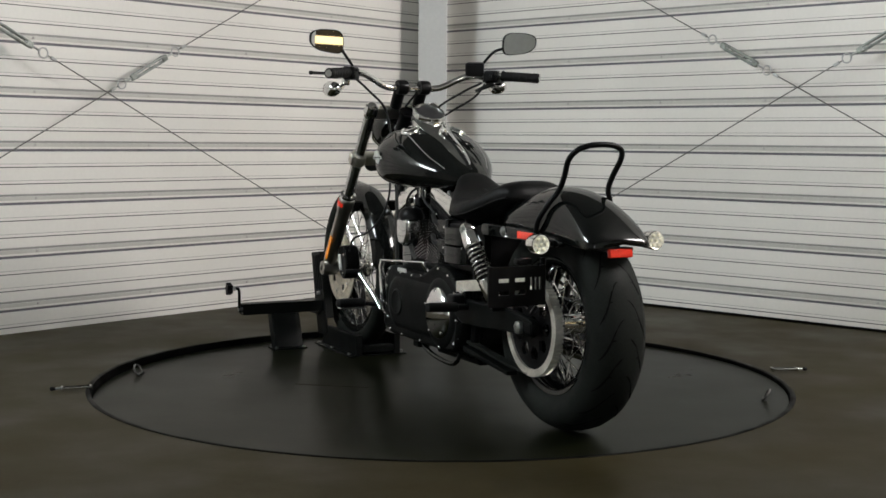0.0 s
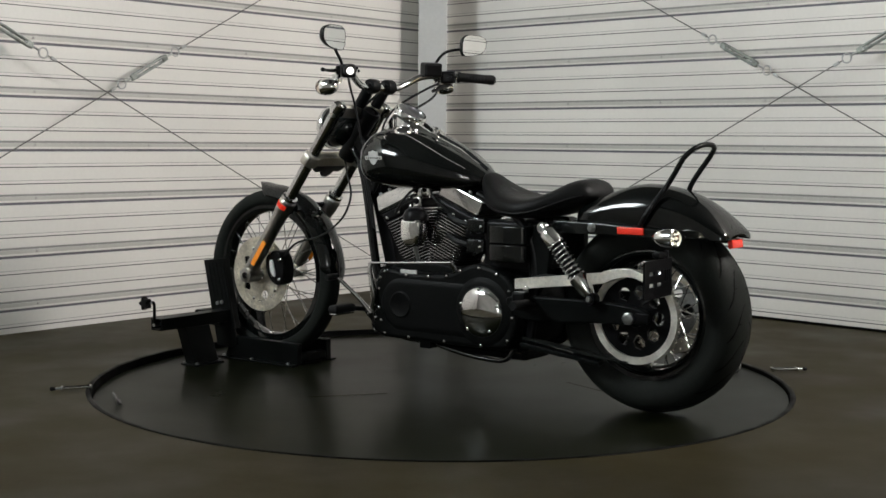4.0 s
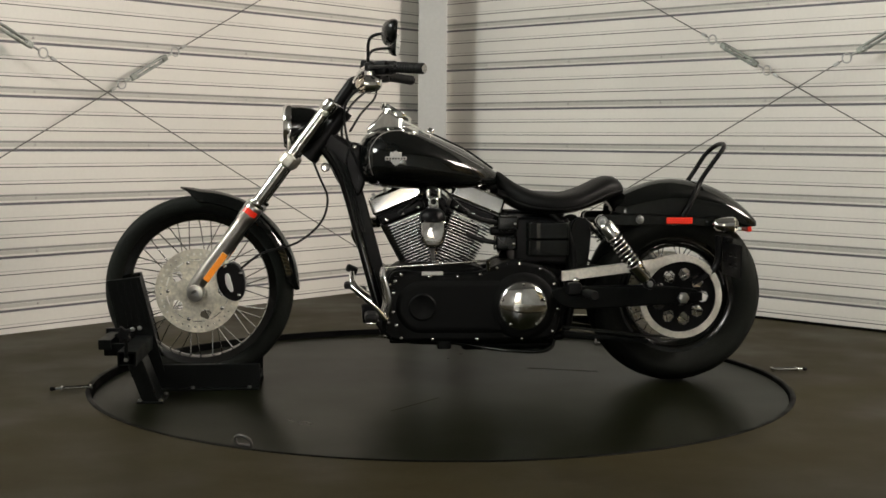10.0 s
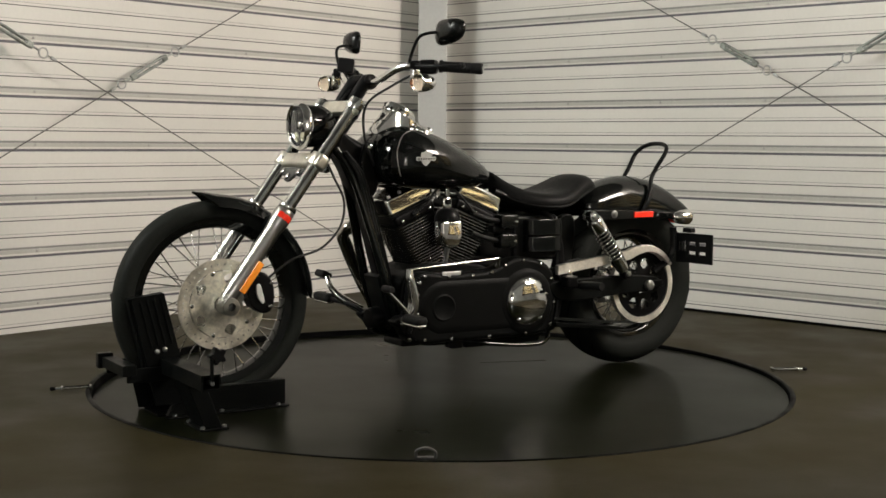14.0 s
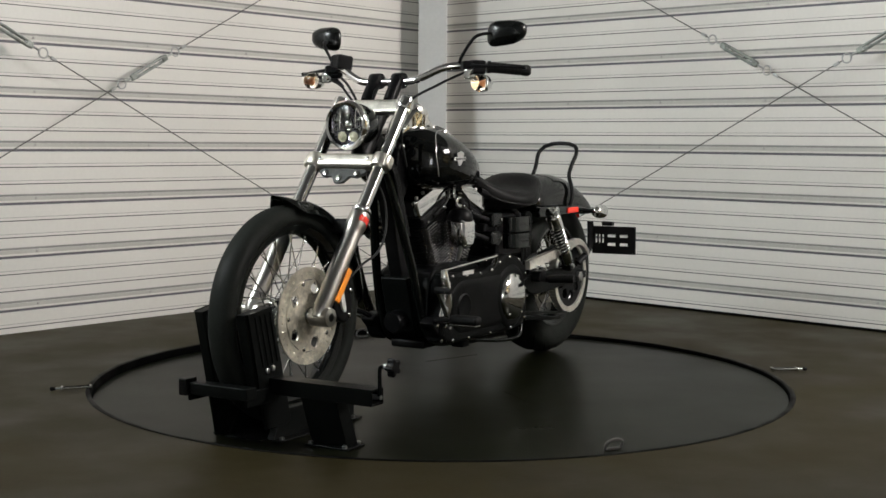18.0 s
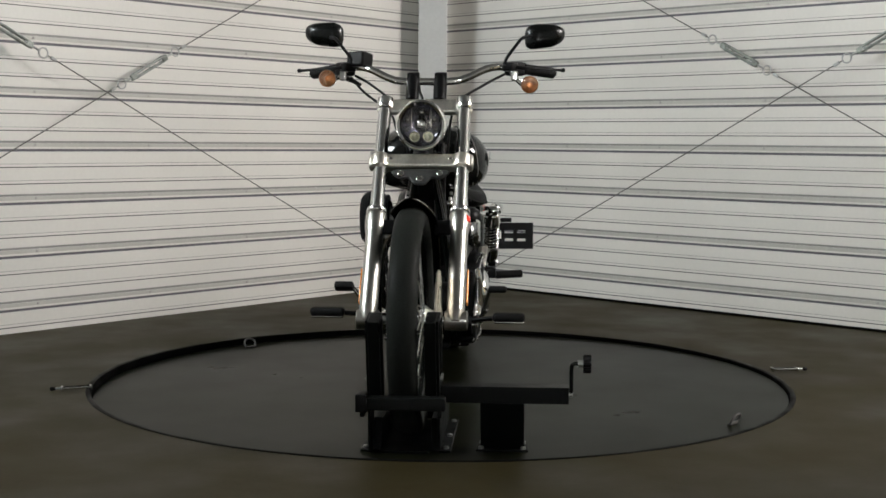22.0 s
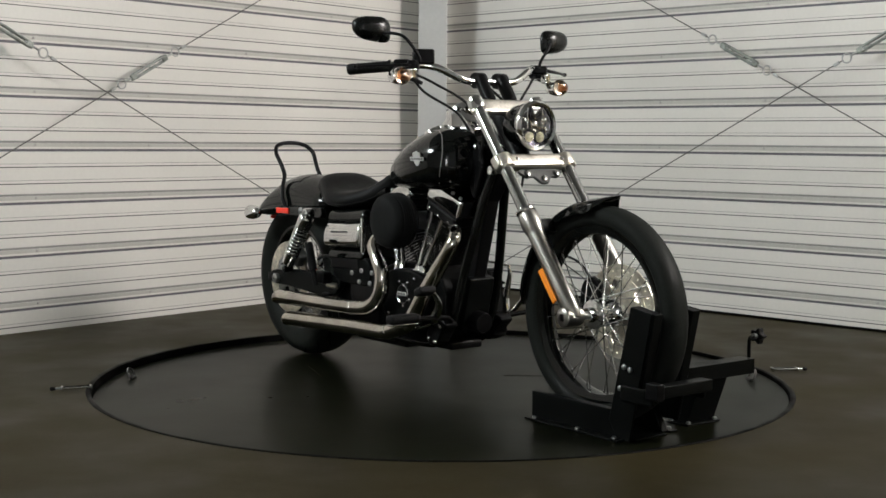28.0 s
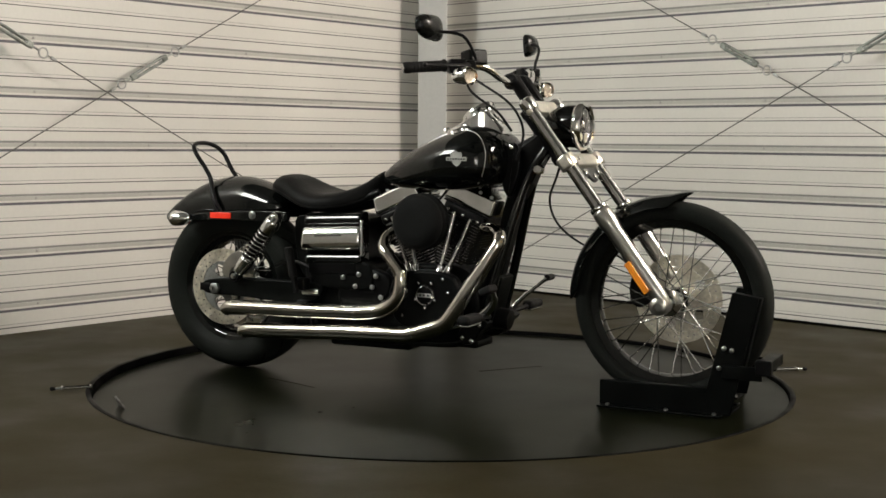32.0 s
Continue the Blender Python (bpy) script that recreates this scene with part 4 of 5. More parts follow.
    b.faces.new([b.verts.new(mm @ Vector((-0.0028, u * 0.935, v * 0.935))) for u, v in outline])
    bmesh.ops.recalc_face_normals(b, faces=b.faces[:])
    part("mirror_glass", b, MIRROR, mirror, "mirror glass")
    part("stem", tube([(0.268, s * 0.258, 1.125), (0.266, s * 0.268, 1.150), (0.262 + s * 0.004, s * 0.298, 1.190), (0.250 + s * 0.008, s * 0.316, 1.212), (0.225 + s * 0.014, s * 0.334, 1.221), (0.196 + s * 0.018, s * 0.350, 1.224)], 0.0055, 10), BLACK, mirror)
part("brake_reservoir", box(0.060, 0.072, 0.052, 0.008, Matrix.Translation((0.250, -0.236, 1.142)) @ pose(0, 0, 0, 0, -8, -30), None, 3), BLACK, bike)
for pts in ([(0.225, -0.255, 1.09), (0.26, -0.20, 1.06), (0.33, -0.11, 0.99), (0.36, -0.07, 0.90), (0.33, -0.06, 0.80)],
            [(0.24, 0.26, 1.095), (0.29, 0.19, 1.055), (0.345, 0.10, 0.99), (0.34, 0.075, 0.88), (0.30, 0.07, 0.78)],
            [(0.30, -0.03, 1.07), (0.36, -0.02, 1.03), (0.40, 0, 0.99)],
            [(0.23, -0.27, 1.085), (0.235, -0.22, 1.03), (0.29, -0.13, 0.965), (0.33, -0.10, 0.90)]):
    part("control_cable", tube(pts, 0.0045, 8), HOSE, bike)
part("throttle_boot", tube([(0.215, -0.30, 1.085), (0.225, -0.27, 1.075), (0.245, -0.235, 1.058)], [0.009, 0.009, 0.006], 10), HOSE, bike)

# frame
part("neck", lathe([(0.024, -0.11), (0.034, -0.11), (0.036, -0.09), (0.032, -0.08), (0.032, 0.08), (0.036, 0.09), (0.034, 0.11), (0.024, 0.11)], 20, Matrix.Translation((0.415, 0, 0.890)) @ rot_to((-0.60, 0, 0.80))), BLACK, bike)
for s in (1, -1):
    part("down_tube", tube([(0.425, s * 0.020, 0.84), (0.372, s * 0.030, 0.76), (0.335, s * 0.045, 0.66), (0.270, s * 0.075, 0.42), (0.215, s * 0.085, 0.235), (0.150, s * 0.09, 0.165), (0.0, s * 0.095, 0.150), (-0.40, s * 0.10, 0.155)], 0.0165, 14), PAINT, bike, "gloss black frame tube")
    part("seat_tube", tube([(-0.20, s * 0.07, 0.68), (-0.40, s * 0.11, 0.60), (-0.47, s * 0.115, 0.45), (-0.45, s * 0.115, 0.20), (-0.40, s * 0.10, 0.158)], 0.0155, 12), BLACK, bike)
part("backbone", tube([(0.40, 0, 0.87), (0.20, 0, 0.78), (-0.10, 0, 0.715), (-0.25, 0, 0.69), (-0.45, 0, 0.60)], 0.028, 14), BLACK, bike)
part("front_frame_plate", slab([(0.350, 0.700), (0.335, 0.660), (0.270, 0.420), (0.222, 0.255), (0.170, 0.262), (0.212, 0.420), (0.275, 0.660), (0.290, 0.705)], -0.026, 0.026, 0.006), BLACK, bike)
part("neck_gusset", slab([(0.405, 0.90), (0.425, 0.82), (0.375, 0.72), (0.335, 0.66), (0.285, 0.70), (0.265, 0.80)], -0.028, 0.028, 0.006), BLACK, bike)
part("radiator_grille", box(0.035, 0.11, 0.20, 0.006, at(0.236, 0, 0.30, 0, 15, 0)), POWDER, bike)
for k in range(12):
    part("regulator_fin", box(0.006, 0.10, 0.005, 0.001, at(0.268 - k * 0.0035, 0, 0.375 - k * 0.0135), None, 1), BLACK, bike)
for s in (1, -1):
    part("neck_cover", slab(smooth_outline([(0.335, 0.74), (0.345, 0.80), (0.325, 0.86), (0.285, 0.84), (0.275, 0.72), (0.305, 0.67)]), s * 0.040, s * 0.062, 0.010), BLACK, bike)
    part("neck_bolt", bolt(0.312, s * 0.062, 0.845, (0, s, 0), 0.010, 0.008), CHROME, bike)
part("ignition_knob", lathe([(0, 0.03), (0.014, 0.028), (0.017, 0.02), (0.017, 0)], 16, Matrix.Translation((0.42, -0.06, 0.77)) @ rot_to((0, -1, 0))), CHROME, bike)

# tank
TANK = [  # x, half width, top, bottom
    (-0.212, 0.034, 0.742, 0.716), (-0.200, 0.052, 0.755, 0.708), (-0.170, 0.082, 0.778, 0.700), (-0.137, 0.108, 0.799, 0.696), (-0.085, 0.140, 0.829, 0.693), (-0.033, 0.164, 0.856, 0.692), (0.020, 0.183, 0.880, 0.692),
    (0.070, 0.195, 0.900, 0.692), (0.125, 0.202, 0.917, 0.693), (0.170, 0.203, 0.923, 0.695), (0.213, 0.196, 0.919, 0.698), (0.245, 0.182, 0.908, 0.704), (0.270, 0.160, 0.893, 0.715), (0.287, 0.130, 0.872, 0.732), (0.297, 0.095, 0.848, 0.755), (0.301, 0.05, 0.825, 0.78)]


def tank_point(x, a, grow=0.0):
    w, top, low = along(TANK, x)
    mid, h = low + (top - low) * 0.46, 1
    c, s = math.cos(a), math.sin(a)
    up = (top - mid) if s > 0 else (mid - low)
    pw = 0.86 if s > 0 else 0.62
    return Vector((x, (w + grow) * math.copysign(abs(c) ** pw, c), mid + (up + grow) * math.copysign(abs(s) ** (0.92 if s > 0 else 0.7), s)))


xs = []
for p, q in zip(TANK, TANK[1:]):
    xs += [p[0], (p[0] + q[0]) / 2]
xs.append(TANK[-1][0])
N_TANK = 40
tank = part("fuel_tank", loft([[tank_point(x, 2 * math.pi * k / N_TANK) for k in range(N_TANK)] for x in xs]), PAINT, bike, "gloss black teardrop fuel tank", 50)
sm = tank.modifiers.new("subdivision", "SUBSURF")
sm.levels = sm.render_levels = 1
for s in (1, -1):
    flip = (lambda p: p) if s > 0 else (lambda p: Vector((p.x, -p.y, p.z)))
    path = []
    for x, a in ((0.228, -0.80), (0.254, -0.30), (0.262, 0.12), (0.252, 0.50), (0.215, 0.86), (0.150, 1.02), (0.080, 0.98), (0.0, 0.88), (-0.08, 0.74), (-0.15, 0.60)):
        path.append(flip(tank_point(x, a, 0.0006)))
    part("pinstripe", tube(path, 0.0014, 6, 5), STRIPE, tank, "thin grey pinstripe")
    # badge as plain shapes: a shield crossed by a bar
    y0 = 0.2045
    shield = smooth_outline([(0.0, 0.027), (0.010, 0.021), (0.019, 0.022), (0.020, 0.004), (0.014, -0.014), (0.0, -0.025), (-0.014, -0.014), (-0.020, 0.004), (-0.019, 0.022), (-0.010, 0.021)], 2)
    m = Matrix.Translation((0.170, s * (y0 + 0.0003), 0.806)) @ pose(0, 0, 0, s * -7, 0, 0)
    b = slab(shield, -0.0018, 0.0018)
    b.transform(m)
    badge = part("badge", b, BADGE, tank, "silver shield-shaped badge")
    b = box(0.076, 0.0042, 0.013, 0.001, m)
    part("badge_bar", b, BADGE, badge)
    b = bmesh.new()
    for k in range(7):
        box(0.006, 0.0008, 0.006, 0.0, m @ at(-0.030 + k * 0.010, s * 0.0024, 0), b)
    part("badge_mark", b, INK, badge)
    cp = Vector((0.118, s * 0.098, 0.905))
    part("fuel_cap" if s < 0 else "fuel_gauge", lathe([(0, 0.009), (0.022, 0.0085), (0.029, 0.007), (0.033, 0.001), (0.034, -0.006), (0.03, -0.010)], 28, Matrix.Translation(cp) @ rot_to((-0.25, s * 0.35, 1))), CHROME, tank, "chrome tank cap")

DASH = [(-0.205, 0.750, 0.012), (-0.150, 0.792, 0.020), (-0.080, 0.838, 0.026), (-0.013, 0.868, 0.032), (0.050, 0.898, 0.037), (0.100, 0.926, 0.042), (0.135, 0.945, 0.048), (0.170, 0.966, 0.050), (0.196, 0.980, 0.046), (0.208, 0.976, 0.040), (0.238, 0.945, 0.036), (0.268, 0.914, 0.030)]
DASH = [(x, z, w * (1.28 if x < 0.18 else 1.1)) for x, z, w in DASH]
rings = []
for x, z, w in DASH:
    base = min(z - 0.02, 0.905)
    rings.append([(x, -w * 1.03, base - 0.02), (x, -w * 1.06, z - 0.012), (x, -w * 0.85, z - 0.003), (x, -w * 0.4, z), (x, w * 0.4, z), (x, w * 0.85, z - 0.003), (x, w * 1.06, z - 0.012), (x, w * 1.03, base - 0.02)])
dash = part("console", loft(rings), CHROME, bike, "chrome instrument console along the tank top", 40)
GN = Vector((-0.52, 0, 0.85)).normalized()
gm = Matrix.Translation((0.166, 0, 0.962)) @ rot_to(GN)
part("speedometer", lathe([(0.046, -0.014), (0.059, -0.012), (0.062, 0.010), (0.058, 0.018), (0.053, 0.018), (0.053, 0.012)], 36, gm), CHROME, dash, "chrome speedometer ring")
part("dial", lathe([(0, 0.0150), (0.030, 0.0145), (0.053, 0.0130), (0.053, 0.0)], 32, gm), DIAL, dash, "black dial")
part("console_switch", lathe([(0, 0.022), (0.012, 0.022), (0.016, 0.014), (0.016, 0)], 16, Matrix.Translation((0.042, 0, 0.892)) @ rot_to((-0.4, 0, 0.9))), CHROME, dash)
part("console_spine", tube([(-0.19, 0, 0.767), (-0.10, 0, 0.829), (-0.013, 0, 0.872), (0.03, 0, 0.892)], 0.005, 8, flat=0.6), BLACK, dash)

# seat
SEAT = [  # x, half width, top, bottom
    (-0.196, 0.040, 0.752, 0.706), (-0.207, 0.062, 0.760, 0.682), (-0.225, 0.080, 0.748, 0.650), (-0.255, 0.104, 0.724, 0.624), (-0.300, 0.136, 0.700, 0.610), (-0.345, 0.160, 0.687, 0.603), (-0.400, 0.176, 0.680, 0.601), (-0.450, 0.178, 0.682, 0.604),
    (-0.495, 0.168, 0.694, 0.613), (-0.535, 0.150, 0.712, 0.627), (-0.575, 0.132, 0.735, 0.640), (-0.610, 0.118, 0.744, 0.654), (-0.640, 0.104, 0.736, 0.668), (-0.658, 0.085, 0.712, 0.676), (-0.664, 0.05, 0.694, 0.682)]
rings = []
for x, w, top, low in SEAT:
    mid = low + (top - low) * 0.40
    ring = []
    dish = 0.014 * max(0.0, 1 - abs((x + 0.42) / 0.17))
    for k in range(28):
        a = 2 * math.pi * k / 28
        c, s = math.cos(a), math.sin(a)
        z = mid + ((top - mid) if s > 0 else (mid - low)) * math.copysign(abs(s) ** 0.75, s)
        if s > 0:
            z += dish * (c * c * 1.6 - 0.5) * s
        ring.append((x, w * math.copysign(abs(c) ** 0.72, c), z))
    rings.append(ring)
seat = part("seat", loft(rings), LEATHER, bike, "black leather solo seat with a raised rear", 60)
sm = seat.modifiers.new("subdivision", "SUBSURF")
sm.levels = sm.render_levels = 1
for s in (1, -1):
    part("seat_piping", tube([(x, s * (w * 0.985), low + (top - low) * 0.30) for x, w, top, low in SEAT[2:-2]], 0.0035, 6, 4), LEATHER, seat)

# rear mudguard
RIDGE = [(-0.600, 0.650, 0.60), (-0.665, 0.684, 0.60), (-0.757, 0.720, 0.592), (-0.839, 0.736, 0.585), (-0.943, 0.722, 0.575), (-1.000, 0.703, 0.570), (-1.047, 0.681, 0.566), (-1.090, 0.650, 0.562), (-1.122, 0.621, 0.560), (-1.142, 0.598, 0.561), (-1.154, 0.582, 0.563)]
rings = []
for i, (x, top, low) in enumerate(RIDGE):
    w = 0.112 if i < 8 else (0.112, 0.108, 0.100, 0.088)[i - 7]
    sect = []
    for k in range(21):
        u = -1 + 2 * k / 20
        a = u * math.pi / 2
        sect.append((w * math.sin(a) if abs(u) < 0.9 else math.copysign(w, u), low + (top - low) * (max(0, math.cos(a)) ** 0.62)))
    inner = [(y * 0.955, z - 0.005) for y, z in reversed(sect)]
    rings.append([(x, y, z) for y, z in sect + inner])
rear_guard = part("rear_mudguard", loft(rings), PAINT, bike, "gloss black bobbed rear mudguard", 50)
sm = rear_guard.modifiers.new("subdivision", "SUBSURF")
sm.levels = sm.render_levels = 1
for s in (1, -1):
    strut = part("mudguard_strut", slab(smooth_outline([(-0.555, 0.600), (-0.60, 0.606), (-0.80, 0.600), (-0.98, 0.588), (-1.035, 0.578), (-1.035, 0.562), (-0.98, 0.560), (-0.80, 0.566), (-0.60, 0.566), (-0.555, 0.570)], 3), s * 0.122, s * 0.146, 0.004), PAINT, bike, "gloss black mudguard strut")
    b = box(0.095, 0.007, 0.023, 0.003, at(-0.848, s * 0.149, 0.5835))
    part("side_reflector", b, RED, strut, "red side reflector")
    part("strut_bolt", lathe([(0, 0.009), (0.007, 0.009), (0.009, 0.005), (0.015, 0.003), (0.015, 0)], 16, Matrix.Translation((-0.705, s * 0.146, 0.588)) @ rot_to((0, s, 0))), DULL_CAST, strut)
    sig = part("rear_indicator", lathe([(0, -0.060), (0.010, -0.057), (0.020, -0.046), (0.027, -0.024), (0.0295, 0.0), (0.0295, 0.014), (0.027, 0.016)], 28, Matrix.Translation((-1.014, s * 0.198, 0.571)) @ rot_to((-1, 0, 0))), CHROME, bike, "chrome bullet rear indicator")
    part("lens", lathe([(0, 0.034), (0.012, 0.0325), (0.022, 0.027), (0.0275, 0.017), (0, 0.0165)], 28, Matrix.Translation((-1.014, s * 0.198, 0.571)) @ rot_to((-1, 0, 0))), CLEAR_LENS, sig, "clear lens").visible_shadow = False
    part("indicator_reflector", lathe([(0, 0.0145), (0.020, 0.0150), (0.0262, 0.0158)], 24, Matrix.Translation((-1.014, s * 0.198, 0.571)) @ rot_to((-1, 0, 0))), PALE, sig)
    b = bmesh.new()
    for k in range(7):
        a = k * math.pi / 3
        rr = 0.0 if k == 6 else 0.014
        lathe([(0, 0.004), (0.004, 0.003), (0.005, 0)], 8, Matrix.Translation((-1.029, s * 0.198 + rr * math.cos(a), 0.571 + rr * math.sin(a))) @ rot_to((-1, 0, 0)), b)
    part("indicator_led", b, LED, sig)
    part("indicator_stalk", tube([(-1.00, s * 0.13, 0.570), (-1.010, s * 0.16, 0.572), (-1.012, s * 0.178, 0.571)], 0.010, 12), BLACK, sig)
half_loop = [(-0.868, 0.122, 0.598), (-0.887, 0.125, 0.632), (-0.915, 0.108, 0.680), (-0.938, 0.086, 0.722), (-0.966, 0.084, 0.765), (-0.998, 0.090, 0.812), (-1.022, 0.076, 0.840), (-1.034, 0.046, 0.853), (-1.037, 0.018, 0.857)]
part("grab_loop", tube(half_loop + [(x, -y, z) for x, y, z in reversed(half_loop)], 0.0085, 12), BLACK, bike, "black tubular grab loop over the rear mudguard")
tail = part("tail_light", box(0.018, 0.078, 0.027, 0.004, at(-1.138, 0, 0.548, 0, 8, 0)), RED, bike, "red tail light under the mudguard edge")
part("tail_bracket", box(0.04, 0.10, 0.010, 0.003, at(-1.112, 0, 0.558)), BLACK, tail)

# number plate carrier at the left of the axle
YS = [0, 0.014, 0.022, 0.029, 0.037, 0.044, 0.052, 0.068, 0.104, 0.122, 0.158, 0.192]
ZS = [-0.058, -0.024, -0.012, 0.012, 0.024, 0.058]
b = bmesh.new()
for i in range(len(YS) - 1):
    for k in range(len(ZS) - 1):
        if (i in (1, 3, 5) and k in (2, 3)) or (i in (7, 9) and k in (1, 3)):
            continue
        box(0.006, YS[i + 1] - YS[i], ZS[k + 1] - ZS[k], 0, at(0, (YS[i] + YS[i + 1]) / 2, (ZS[k] + ZS[k + 1]) / 2), b)
bmesh.ops.remove_doubles(b, verts=b.verts[:], dist=1e-5)
plate = part("plate_carrier", b, BLACK, bike, "black plate carrier with slots", 0)
plate.matrix_local = pose(-1.003, 0.168, 0.452, 0, 0, 3)
part("carrier_arm", tube([(-0.90, 0.150, 0.36), (-0.955, 0.160, 0.395), (-0.985, 0.166, 0.44), (-0.985, 0.165, 0.53)], 0.014, 10, flat=0.5), BLACK, bike)
part("plate_lamp", box(0.025, 0.05, 0.018, 0.004, at(-1.0, 0.24, 0.522)), BLACK, plate.parent)

# shocks
for s in (1, -1):
    A, C = (Vector((-0.557, 0.196, 0.585)), Vector((-0.732, 0.185, 0.362))) if s > 0 else (Vector((-0.566, -0.196, 0.585)), Vector((-0.754, -0.185, 0.362)))
    d = (C - A).normalized()
    L = (C - A).length
    m = Matrix.Translation(A) @ rot_to(d)
    shock = part("shock_absorber", lathe([(0, 0.02), (0.018, 0.02), (0.018, L - 0.05), (0.012, L - 0.02), (0, L - 0.02)], 20, m), BLACK, bike)
    part("upper_cover", lathe([(0.012, 0.005), (0.024, 0.010), (0.030, 0.02), (0.0305, 0.065), (0.026, 0.068)], 24, m), CHROME, shock, "chrome upper cover")
    part("lower_cover", lathe([(0.027, L - 0.088), (0.030, L - 0.083), (0.026, L - 0.03), (0.016, L - 0.01), (0.0, L - 0.008)], 24, m), CHROME, shock, "chrome lower cup")
    coil = []
    for k in range(8 * 12 + 1):
        a = 2 * math.pi * k / 12
        coil.append(m @ Vector((0.0262 * math.cos(a), 0.0262 * math.sin(a), 0.066 + (L - 0.155) * k / 96)))
    part("spring", tube(coil, 0.0040, 8, 1), CHROME, shock, "chrome coil spring")
    for p in (A, C):
        part("shock_eye", lathe([(0.009, -0.018), (0.019, -0.018), (0.021, -0.012), (0.021, 0.012), (0.019, 0.018), (0.009, 0.018)], 20, Matrix.Translation(p) @ AXLE), CHROME if p is A else BLACK, shock)
        part("shock_bolt", lathe([(0, 0.026), (0.008, 0.026), (0.012, 0.020), (0.012, -0.02)], 6, Matrix.Translation(p) @ rot_to((0, s, 0))), ZINC, shock)
    # swing arm
    part("swing_arm", slab(smooth_outline([(-0.40, 0.300), (-0.40, 0.345), (-0.60, 0.352), (-0.76, 0.352), (-0.90, 0.338), (-0.925, 0.312), (-0.90, 0.286), (-0.76, 0.282), (-0.60, 0.272), (-0.46, 0.270)], 4), s * 0.140, s * 0.168, 0.006), POWDER, bike)
    part("axle_adjuster", box(0.05, 0.006, 0.03, 0.003, at(-0.905, s * 0.171, 0.312)), BLACK, bike)
part("belt_guard", slab([(-0.422, 0.406), (-0.757, 0.447)] + smooth_outline([(-0.757, 0.447), (-0.81, 0.462), (-0.87, 0.464), (-0.93, 0.438), (-0.975, 0.392), (-0.962, 0.384), (-0.92, 0.420), (-0.865, 0.438), (-0.81, 0.430), (-0.757, 0.411)], 3)[:-3] + [(-0.757, 0.411), (-0.423, 0.370)], 0.150, 0.172, 0.002), PULLEY, bike, "bright alloy belt guard", 25)
part("belt_guard_bolt", bolt(-0.471, 0.172, 0.373, (0, 1, 0), 0.012, 0.008), DULL_CHROME, bike)
part("belt_guard_bracket", box(0.05, 0.02, 0.03, 0.004, at(-0.455, 0.158, 0.365)), BLACK, bike)
part("drive_belt", slab([(-0.43, 0.206), (-0.72, 0.172), (-0.84, 0.163), (-0.84, 0.157), (-0.72, 0.164), (-0.43, 0.198)], 0.108, 0.136), RUBBER, bike)
part("drive_belt", slab([(-0.43, 0.392), (-0.85, 0.462), (-0.85, 0.456), (-0.43, 0.384)], 0.108, 0.136), RUBBER, bike)
part("lower_belt_guard", slab([(-0.43, 0.190), (-0.74, 0.152), (-0.74, 0.140), (-0.43, 0.172)], 0.112, 0.150, 0.002), POWDER, bike)

# engine
case = part("engine", slab(smooth_outline([(0.20, 0.20), (0.215, 0.30), (0.185, 0.40), (0.10, 0.435), (0.03, 0.43), (-0.06, 0.43), (-0.16, 0.40), (-0.20, 0.30), (-0.18, 0.19), (-0.05, 0.155), (0.10, 0.155)], 4), -0.115, 0.100, 0.012), CRINKLE, bike, "black V-twin engine case")
part("gearbox", slab(smooth_outline([(-0.18, 0.18), (-0.18, 0.40), (-0.26, 0.43), (-0.40, 0.42), (-0.455, 0.36), (-0.45, 0.22), (-0.40, 0.165), (-0.26, 0.16)], 4), -0.125, 0.095, 0.014), CRINKLE, bike)
part("oil_pan", box(0.34, 0.16, 0.05, 0.014, at(-0.24, 0, 0.135)), BLACK, bike)
PRIM = smooth_outline([(0.222, 0.205), (0.215, 0.180), (0.165, 0.155), (0.04, 0.154), (-0.138, 0.152), (-0.345, 0.155), (-0.402, 0.180), (-0.422, 0.270), (-0.412, 0.375), (-0.345, 0.428), (-0.25, 0.445), (-0.185, 0.425), (-0.115, 0.402), (0.04, 0.398), (0.150, 0.408), (0.190, 0.385), (0.205, 0.30)], 4)
prim = part("primary_cover", slab(PRIM, 0.095, 0.163, 0.018, segments=4), CRINKLE, bike, "wrinkle-black primary drive cover")
part("clutch_bulge", lathe([(0.080, 0.008), (0.098, 0.008), (0.112, 0.005), (0.124, -0.003), (0.130, -0.012)], 48, Matrix.Translation((-0.283, 0.163, 0.282)) @ AXLE), CRINKLE, prim)
part("chain_bulge", loft([[(0.075 - 0.33 * f + math.cos(a) * r, y, 0.280 + math.sin(a) * r) for f, a in [((1 if math.cos(k * math.pi / 16) < 0 else 0) * 0.9, k * math.pi / 16) for k in range(32)]] for r, y in ((0.098, 0.160), (0.090, 0.1655), (0.078, 0.168), (0.070, 0.1685))]), CRINKLE, prim)
part("cover_boss", lathe([(0, 0.003), (0.040, 0.003), (0.043, 0.0045), (0.046, 0.003), (0.050, 0)], 36, Matrix.Translation((0.075, 0.168, 0.280)) @ AXLE), CRINKLE, prim)
part("derby_cover", lathe([(0, 0.030), (0.030, 0.0285), (0.060, 0.024), (0.080, 0.015), (0.089, 0.006), (0.090, -0.004)], 56, Matrix.Translation((-0.283, 0.168, 0.282)) @ AXLE), CHROME, prim, "round chrome clutch cover")
